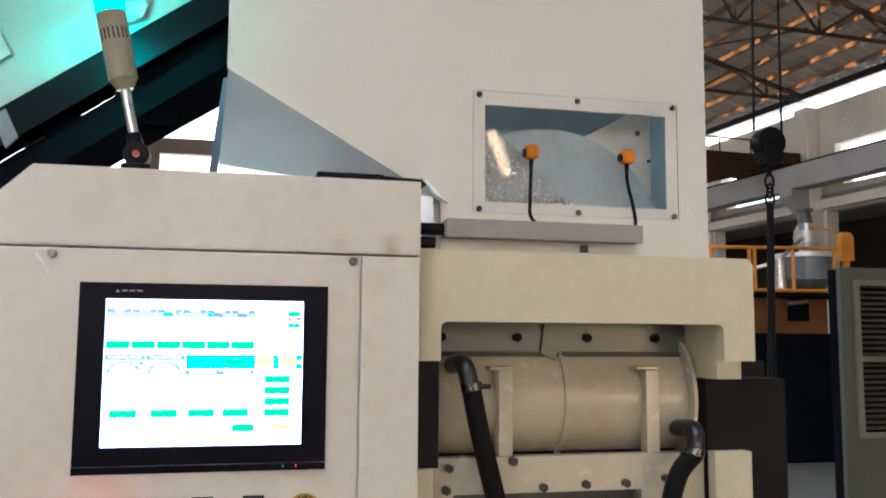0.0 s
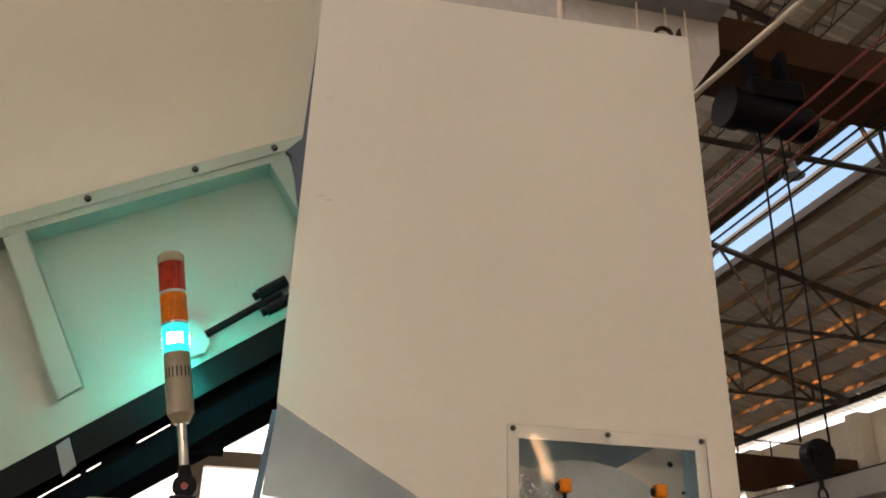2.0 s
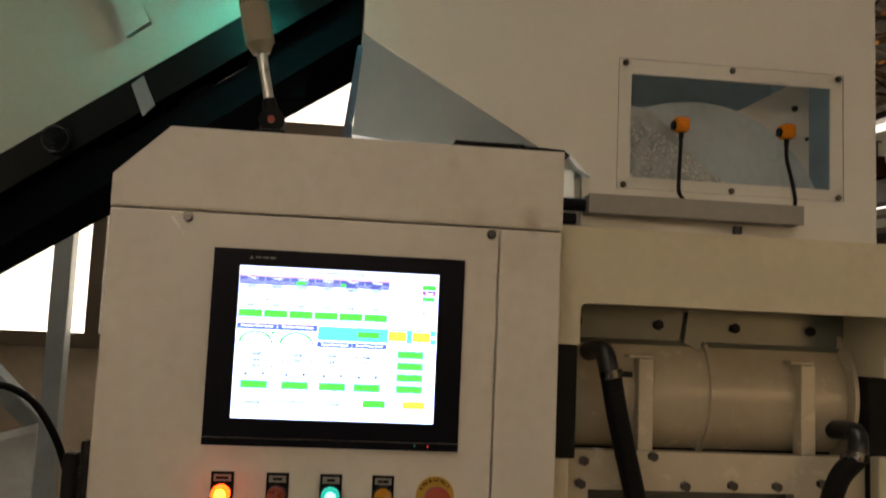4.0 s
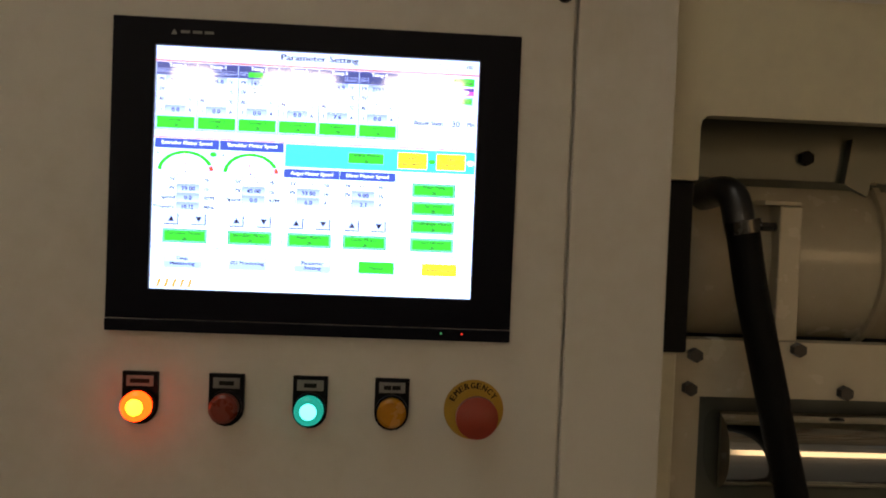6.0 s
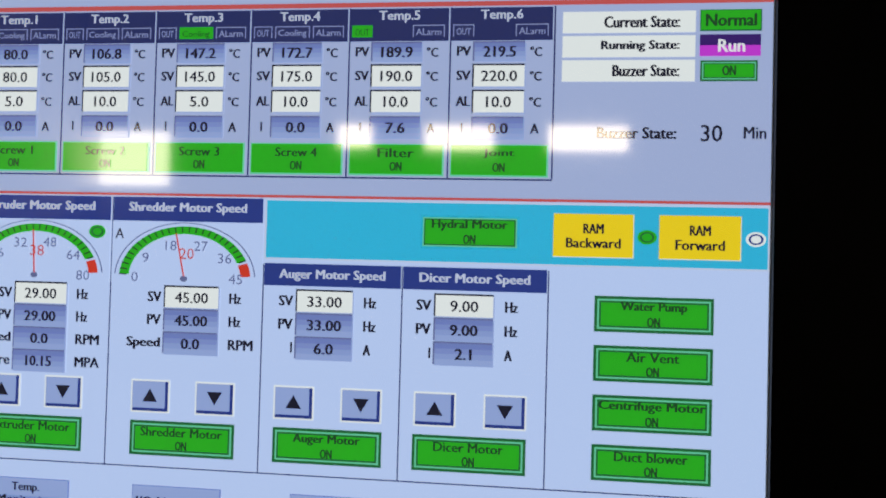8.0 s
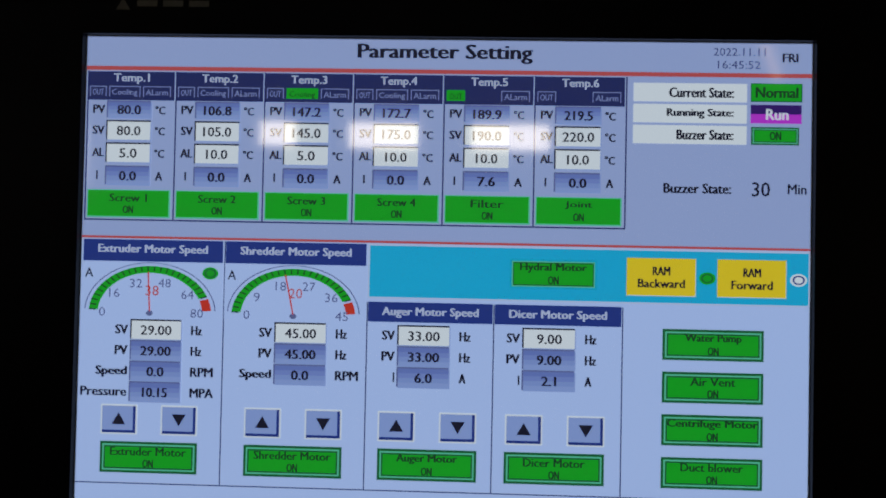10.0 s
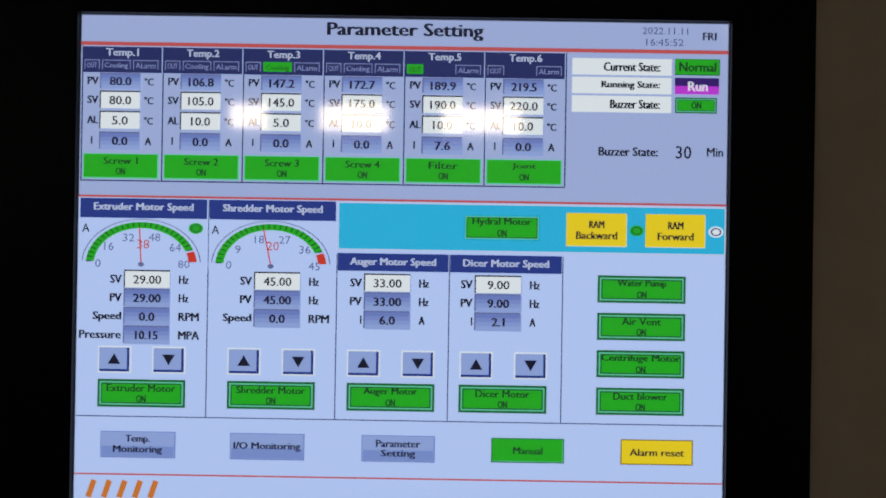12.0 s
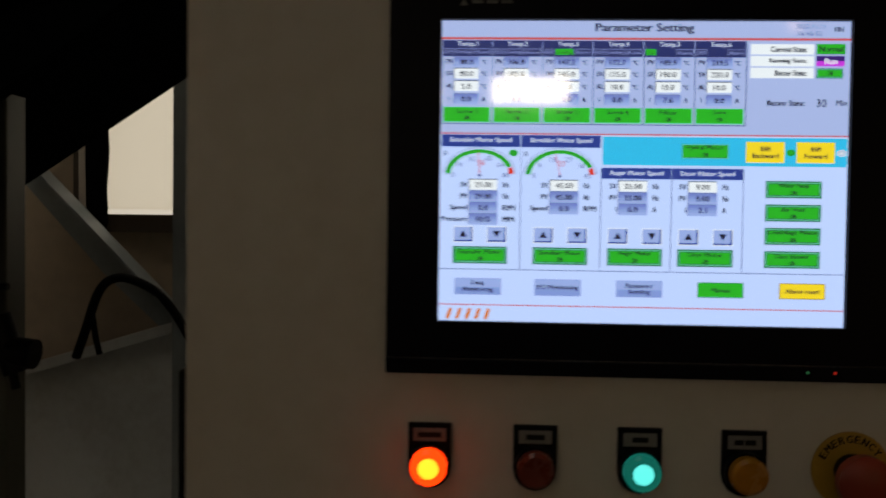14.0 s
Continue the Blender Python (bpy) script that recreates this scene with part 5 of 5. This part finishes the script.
part("clip_plate", bm, M_CLIP, cv, "pale metal clip")
bm = B()
rod(bm, (-0.372, YC - 0.0305, 1.792), (-0.372, YC - 0.045, 1.792), 0.027, 28)
rod(bm, (-0.372, YC - 0.0455, 1.792), (-0.372, YC - 0.05, 1.792), 0.017, 24)
part("bearing", bm, M_RAIL, cv, "black bearing ring", smooth=True)
bm = B()
tube(bm, [(-0.372 + 0.0235 * math.cos(k * math.pi / 12), YC - 0.0462, 1.792 + 0.0235 * math.sin(k * math.pi / 12)) for k in range(25)], 0.0014, 6, steps=1)
part("seal_ring", bm, M_DARKSTEEL, cv, "grey bearing seal ring", smooth=True)
bm = B()
rod(bm, (-0.372, YC - 0.0505, 1.792), (-0.372, YC - 0.054, 1.792), 0.010, 20)
part("shaft_end", bm, M_RAIL, cv, smooth=True)
bm = B()
box(bm, -0.797, -0.738, 1.6, 1.66, 0, 1.95, 0.003)
part("leg", bm, M_LEG, cv, "grey-blue steel leg")
bm = B()
box(bm, -0.05, 0.06, YC + 0.06, YC + 0.10, 1.93, under(0) + 0.2, 0.003)
part("hanger", bm, M_MACHDARK, cv)
bm = B()
prism(bm, [(-1.36, 1.53), (-1.325, 1.585), (-0.985, 1.245), (-0.86, 1.12), (-0.92, 1.08), (-1.10, 1.245)], 1.865, 1.885)
prism(bm, [(-1.325, 1.586), (-1.32, 1.594), (-0.855, 1.128), (-0.86, 1.121)], 1.80, 1.885)
part("diagonal_strut", bm, M_LEG, cv, "grey steel diagonal strut")

tank = thing("belt_feed_bin", "pale grey steel bin with a folded rim", "bin", (-1.2, 1.9, 0))
bm = B()
prism(bm, [(-1.75, 0), (-0.885, 0), (-0.885, 1.075), (-1.75, 0.81)], 1.865, 1.945)
part("body", bm, M_BIN, tank)
bm = B()
prism(bm, [(-1.75, 0.813), (-0.88, 1.078), (-0.88, 1.108), (-1.75, 0.843)], 1.83, 1.945)
part("rim", bm, M_BIN, tank)
post = thing("steel_post", "dark upright steel post beside the bin", "post", (-0.75, 0.7, 0))
bm = B()
box(bm, -0.80, -0.728, 0.68, 0.74, 0, 2.2, 0.003)
part("upright", bm, M_GREENGREY, post)
for z in (1.30, 1.68):
    bm = B()
    rod(bm, (-0.77, 0.675, z), (-0.722, 0.675, z), 0.006, 8)
    part("pin", bm, M_BLACK, post)
strap = thing("hanging_strap", "dark rubber strap hanging over the window jamb", "strap", (-1.165, 1.94, 1.4))
bm = B()
prism(bm, [(-1.195, 2.6), (-1.128, 2.6), (-1.13, 1.75), (-1.122, 1.62), (-1.13, 1.5), (-1.125, 1.40), (-1.15, 1.33), (-1.185, 1.36), (-1.19, 1.6)], 1.928, 1.949)
part("band", bm, M_MACHDARK, strap)
hs = thing("black_hose", "black rubber hose arching over the bin", "hose", (-0.8, 1.44, 0))
bm = B()
tube(bm, [(-0.995, 1.47, 1.06), (-0.965, 1.45, 1.12), (-0.925, 1.44, 1.225), (-0.885, 1.44, 1.262), (-0.83, 1.44, 1.257), (-0.762, 1.44, 1.217), (-0.70, 1.44, 1.13), (-0.66, 1.44, 1.04), (-0.632, 1.44, 0.94), (-0.62, 1.44, 0.7), (-0.62, 1.44, 0.02)], 0.0115, 14)
tube(bm, [(-0.925, 1.45, 1.07), (-0.935, 1.45, 1.11), (-0.945, 1.45, 1.17)], 0.008, 10)
part("hose", bm, M_RUBBER, hs, smooth=True)
cl = thing("bearing_clamp", "black cast clamp on the bin edge", "clamp", (-0.7, 0.68, 1.2))
bm = B()
rod(bm, (-0.71, 0.66, 1.20), (-0.67, 0.66, 1.195), 0.024, 16)
rod(bm, (-0.73, 0.66, 1.255), (-0.70, 0.66, 1.165), 0.02, 12)
rod(bm, (-0.71, 0.66, 1.18), (-0.70, 0.66, 1.14), 0.007, 8)
part("casting", bm, M_BLACK, cl, smooth=True)
sk = thing("small_motor", "small dark motor behind the cabinet", "motor", (-0.36, 0.55, 0))
bm = B()
box(bm, -0.395, -0.368, 0.53, 0.57, 0, 1.20, 0.006)
box(bm, -0.360, -0.352, 0.53, 0.57, 0, 1.225, 0.002)
rod(bm, (-0.368, 0.55, 1.16), (-0.360, 0.55, 1.16), 0.012, 10)
part("housing", bm, M_DARKGREY, sk)

# ---- overhead crane with hoist, and things across the hall ----
crane = thing("overhead_crane", "red-brown overhead crane girder across the hall", "crane", HALL @ Vector((8, 3.4, 5.7)))
bm = B()
box(bm, -7.5, RX - 0.36, 3.62, 4.0, 6.31, 6.75, 0.01, m=HALL)
part("girder", bm, M_GIRDER, crane)
bm = B()
box(bm, RX - 0.80, RX - 0.37, 2.6, 5.0, 5.245, 6.248, 0.01, m=HALL)
part("end_carriage", bm, M_GIRDER, crane)
bm = B()
box(bm, -7.5, RX - 0.4, 3.5, 4.12, 6.25, 6.307, m=HALL)
part("lower_flange", bm, M_GIRDER, crane)
far = thing("overhead_crane", "red-brown overhead crane girder further down the hall", "crane", HALL @ Vector((8, 14.4, 5.3)))
bm = B()
prism(bm, [(-7.5, 4.9), (11.2, 4.9), (12.45, 5.22), (12.45, 5.60), (-7.5, 5.60)], 14.25, 14.6, m=HALL)
part("girder", bm, M_GIRDER, far)
bm = B()
box(bm, RX - 0.90, RX - 0.45, 13.5, 15.3, 5.245, 5.5, 0.01, m=HALL)
part("end_carriage", bm, M_GIRDER, far)
bm = B()
for k in range(6):
    rod(bm, (8.3 + k * 0.8, 14.3, 5.6), (8.3 + k * 0.8, 14.3, 5.92), 0.018, 6, m=HALL)
rod(bm, (6.5, 14.3, 5.92), (12.4, 14.3, 5.92), 0.018, 6, m=HALL)
part("handrail", bm, M_TRUSS, far)

HX, HY = 3.73, 3.80
ho = thing("electric_hoist", "black electric wire rope hoist with hook block", "hoist", (HX, HY, 5.4))
bm = B()
rod(bm, (3.38, HY - 0.05, 5.61), (4.08, HY + 0.02, 5.58), 0.15, 24)
part("drum", bm, M_BLACK, ho, smooth=True)
bm = B()
rod(bm, (3.34, HY - 0.06, 5.62), (3.48, HY - 0.04, 5.615), 0.175, 24)
part("gear_case", bm, M_BLACK, ho, smooth=True)
bm = B()
rod(bm, (3.98, HY, 5.58), (4.12, HY + 0.03, 5.58), 0.13, 24)
part("motor", bm, M_BLACK, ho, smooth=True)
bm = B()
box(bm, 3.56, 4.02, HY - 0.16, HY + 0.16, 5.70, 5.88, 0.02)
part("trolley", bm, M_BLACK, ho)
for x in (3.64, 3.93):
    bm = B()
    box(bm, x - 0.03, x + 0.03, HY - 0.08, HY + 0.08, 5.882, 6.248, 0.005)
    part("hanger_plate", bm, M_BLACK, ho)
for xa, xb in ((3.655, 3.612), (3.84, 3.828)):
    bm = B()
    rod(bm, (xa, HY, 5.45), (xb, HY, 2.95), 0.009, 8)
    part("wire_rope", bm, M_BLACK, ho)
bm = B()
rod(bm, (3.72, HY - 0.05, 2.87), (3.72, HY + 0.05, 2.87), 0.105, 28)
prism(bm, [(3.645, 2.90), (3.795, 2.90), (3.79, 2.76), (3.765, 2.715), (3.675, 2.715), (3.65, 2.76)], HY - 0.065, HY + 0.065)
rod(bm, (3.72, HY - 0.075, 2.87), (3.72, HY + 0.075, 2.87), 0.03, 14)
blk = part("hook_block", bm, M_BLACK, ho, smooth=True)
bm = B()
rod(bm, (3.72, HY, 2.72), (3.72, HY, 2.64), 0.018, 10)
part("hook_shank", bm, M_BLACK, blk)
for z, turn in ((2.60, 0), (2.535, 1), (2.475, 0)):
    bm = B()
    pts = []
    for k in range(13):
        a = 2 * math.pi * k / 12
        dx, dz = 0.032 * math.cos(a), 0.052 * math.sin(a)
        pts.append((3.72 + (dx if not turn else 0), HY + (dx if turn else 0), z + dz))
    tube(bm, pts, 0.009, 8, steps=2)
    part("chain_link", bm, M_BLACK, ho, smooth=True)
bm = B()
rod(bm, (3.72, HY, 2.45), (3.69, HY, 1.2), 0.024, 10, 0.029)
part("sling", bm, M_BLACK, ho, "black hanging sling")

for k, (o, r, mat) in enumerate(((0.0, 0.012, M_REDCABLE), (0.16, 0.012, M_REDCABLE), (0.32, 0.012, M_REDCABLE), (0.5, 0.012, M_BLACK), (0.62, 0.012, M_BLACK))):
    rail = thing("conductor_line", "thin dark red conductor line under the roof" if mat is M_REDCABLE else "thin black cable under the roof", "cable", HALL @ Vector((4.6 + o, 4, 6.2)), "overhead lines")
    bm = B()
    rod(bm, (4.05 + o * 1.2, -3, 5.42), (4.05 + o * 1.2, 30, 5.42), r, 6, m=HALL)
    part("line", bm, mat, rail)
pi = thing("conduit_pipe", "beige conduit pipe running along the hall", "pipe", HALL @ Vector((3.3, 3, 5.9)))
bm = B()
rod(bm, (3.13, -3, 4.6), (1.39, 12, 4.6), 0.019, 10, m=HALL)
part("pipe", bm, M_PIPE, pi)
lamp = thing("high_bay_lamp", "unlit grey high bay lamp under the skylight", "lamp", HALL @ Vector((8.0, 8.0, 7.3)))
LP = Vector((6.66, 7.78, 7.70))
bm = B()
rod(bm, LP, LP + Vector((0, 0, 0.13)), 0.15, 24, 0.05)
rod(bm, LP + Vector((0, 0, 0.13)), LP + Vector((0, 0, 0.24)), 0.05, 16, 0.04)
part("reflector", bm, M_BARREL_GREY, lamp, smooth=True)
bm = B()
rod(bm, LP + Vector((0, 0, 0.24)), LP + Vector((0, 0, 0.72)), 0.012, 8)
part("stem", bm, M_TRUSS, lamp)

# white duct body behind the hopper's top
dc = thing("ventilation_duct", "pale grey ventilation hood above the machine", "duct", (1.5, 3.6, 4.0))
bm = B()
holed(bm, -0.6, 1.79, 4.9, 6.6, [(0.80, 1.215, 5.87, 6.3)], 3.2, 3.25)
prism(bm, [(1.791, 4.9), (2.6, 5.0), (3.04, 5.66), (3.06, 5.96), (1.791, 6.0)], 3.2, 3.25)
part("front_panel", bm, M_HOODPALE, dc, "pale plastered front")
# Shaded recess over the front, put in as a darker grey box.
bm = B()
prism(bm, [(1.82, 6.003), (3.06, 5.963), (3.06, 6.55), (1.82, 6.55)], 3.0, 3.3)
part("recess_box", bm, M_RECESSGREY, dc, "grey box standing in for a shaded recess")
bm = B()
holed(bm, 0.77, 1.24, 5.85, 6.32, [(0.80, 1.215, 5.88, 6.29)], 3.17, 3.199)
part("opening_frame", bm, M_PIPE, dc)
bm = B()
rod(bm, (1.80, 3.15, 4.9), (1.80, 3.15, 6.6), 0.022, 10)
part("standpipe", bm, M_PIPE, dc, smooth=True)
bm = B()
tube(bm, [(1.70, 3.16, 6.5), (1.68, 3.16, 6.15), (1.70, 3.16, 5.93), (1.76, 3.16, 6.0), (1.88, 3.1, 6.12)], 0.008, 6)
part("cable", bm, M_BLACK, dc, smooth=True)
for x, z in ((2.385, 6.03), (2.606, 5.97), (2.763, 5.97)):
    bm = B()
    rod(bm, (x, 3.14, 5.5), (x, 3.14, z), 0.009, 8)
    rod(bm, (x, 3.14, 5.5), (x, 3.199, 5.5), 0.009, 8)
    part("hanger_rod", bm, M_PIPE, dc)
for x in (-0.3, 2.5):
    bm = B()
    rod(bm, (x, 3.225, 6.5), (x, 3.225, 9.7), 0.012, 8)
    part("suspension_rod", bm, M_TRUSS, dc)
bm = B()
box(bm, 0.5, 1.6, 3.4, 3.42, 5.7, 6.5)
tagged(part("backdrop", bm, M_SKYPATCH), "bright sky behind the high opening", "backdrop", kind="structure")

pl = thing("service_platform", "yellow painted service platform with railings", "platform", (7.3, 9, 0))
bm = B()
box(bm, 5.9, 8.4, 8.9, 10.2, 2.10, 2.16, 0.005)
part("deck", bm, M_MACHDARK, pl)
bm = B()
rod(bm, (6.0, 8.9, 2.74), (8.3, 8.9, 2.78), 0.024, 10)
part("top_rail", bm, M_YELLOW, pl)
bm = B()
rod(bm, (6.8, 8.9, 2.18), (8.2, 8.9, 2.19), 0.025, 10)
part("toe_rail", bm, M_YELLOW, pl)
for x, z0 in ((6.24, 2.16), (6.80, 2.16), (6.88, 2.16), (7.46, 2.16), (8.10, 2.16)):
    bm = B()
    rod(bm, (x, 8.9, z0), (x, 8.9, 2.75), 0.025, 10)
    part("post", bm, M_YELLOW, pl)
for x in (6.0, 8.3):
    bm = B()
    box(bm, x - 0.05, x + 0.05, 9.0, 9.1, 0, 2.1)
    part("leg", bm, M_YELLOW, pl)
ye = thing("yellow_guard", "bright yellow guard post with a cut corner", "guard", (8.22, 8.8, 2.6))
bm = B()
prism(bm, [(8.12, 2.60), (8.31, 2.60), (8.31, 2.93), (8.26, 2.99), (8.16, 2.99), (8.12, 2.95)], 8.75, 8.86)
part("plate", bm, M_YELLOW, ye)
bm = B()
rod(bm, (7.95, 9.2, 3.15), (8.12, 8.86, 2.98), 0.014, 8)
rod(bm, (8.23, 8.82, 0.0), (8.23, 8.82, 2.6), 0.05, 8)
part("stay", bm, M_YELLOW, ye)
dr = thing("dryer_hopper", "grey dryer hopper with a bright steel loader on top", "dryer", (8.0, 9.4, 2.16))
bm = B()
rod(bm, (8.00, 9.4, 2.36), (8.00, 9.4, 2.68), 0.40, 28)
rod(bm, (8.00, 9.4, 2.16), (8.00, 9.4, 2.36), 0.16, 28, 0.40)
part("drum", bm, M_BARREL_GREY, dr, smooth=True)
bm = B()
rod(bm, (8.00, 9.4, 2.68), (8.00, 9.4, 2.74), 0.42, 28)
part("lid", bm, M_GALV, dr, smooth=True)
bm = B()
rod(bm, (8.0, 9.35, 2.90), (8.0, 9.35, 3.06), 0.165, 24)
rod(bm, (8.0, 9.35, 3.06), (8.0, 9.35, 3.18), 0.165, 24, 0.09)
rod(bm, (8.0, 9.35, 2.74), (8.0, 9.35, 2.90), 0.07, 24, 0.165)
rod(bm, (8.0, 9.35, 2.97), (8.0, 9.35, 2.99), 0.18, 24)
part("loader", bm, M_STEEL, dr, "bright steel vacuum loader", smooth=True)
bm = B()
rod(bm, (8.0, 9.35, 3.18), (8.0, 9.35, 3.34), 0.10, 16, 0.07)
box(bm, 7.93, 8.07, 9.25, 9.45, 3.34, 3.39, 0.01)
part("loader_motor", bm, M_GREENGREY, dr, smooth=True)
bm = B()
rod(bm, (7.33, 9.0, 2.2), (7.33, 9.0, 2.62), 0.08, 16)
part("filter_can", bm, M_STEEL, dr, "bright filter can", smooth=True)
bm = B()
tube(bm, [(6.85, 9.1, 2.45), (7.1, 9.05, 2.52), (7.35, 9.0, 2.64), (7.85, 9.2, 2.95)], 0.03, 8)
part("hose", bm, M_STEEL, dr, smooth=True)
bm = B()
box(bm, 6.1, 8.2, 9.2, 9.9, 0, 2.1, 0.02)
om = thing("moulding_machine", "orange and dark moulding machine below the platform", "machine", (7, 9.2, 0))
part("body", bm, M_ORANGEBODY, om)
bm = B()
box(bm, 7.55, 7.85, 9.12, 9.197, 1.78, 2.05, 0.01)
part("panel", bm, M_MACHDARK, om)
bm = B()
rod(bm, (7.5, 9.1, 2.02), (7.8, 9.1, 2.06), 0.04, 12)
part("valve", bm, M_STEEL, om, smooth=True)
bm = B()
box(bm, 4.2, 8.6, 8.2, 9.1, 0, 1.60, 0.03)
part("bed", bm, M_MACHDARK, om)
lc = thing("louvred_enclosure", "grey-green steel enclosure with pale louvred door", "enclosure", (5.0, 4.3, 0))
bm = B()
holed(bm, 4.40, 6.2, 0, 2.04, [(4.52, 5.6, 0.84, 1.93)], 4.0, 4.04)
part("front", bm, M_GREENGREY, lc)
bm = B()
box(bm, 4.42, 6.2, 4.041, 4.16, 0, 2.03)
part("body", bm, M_MACHDARK, lc)
bm = B()
holed(bm, 4.50, 5.62, 0.82, 1.95, [(4.545, 5.58, 0.86, 1.36), (4.545, 5.58, 1.40, 1.91)], 3.975, 3.998)
part("door_frame", bm, M_LOUVRE, lc)
for k in range(26):
    z = 0.88 + k * 0.0405
    bm = B()
    v = [bm.verts.new(p) for p in ((4.545, 3.985, z), (5.58, 3.985, z), (5.58, 4.02, z + 0.02), (4.545, 4.02, z + 0.02))]
    bm.faces.new(v)
    bmesh.ops.solidify(bm, geom=bm.faces[:], thickness=0.002)
    part("louvre", bm, M_LOUVRE, lc)
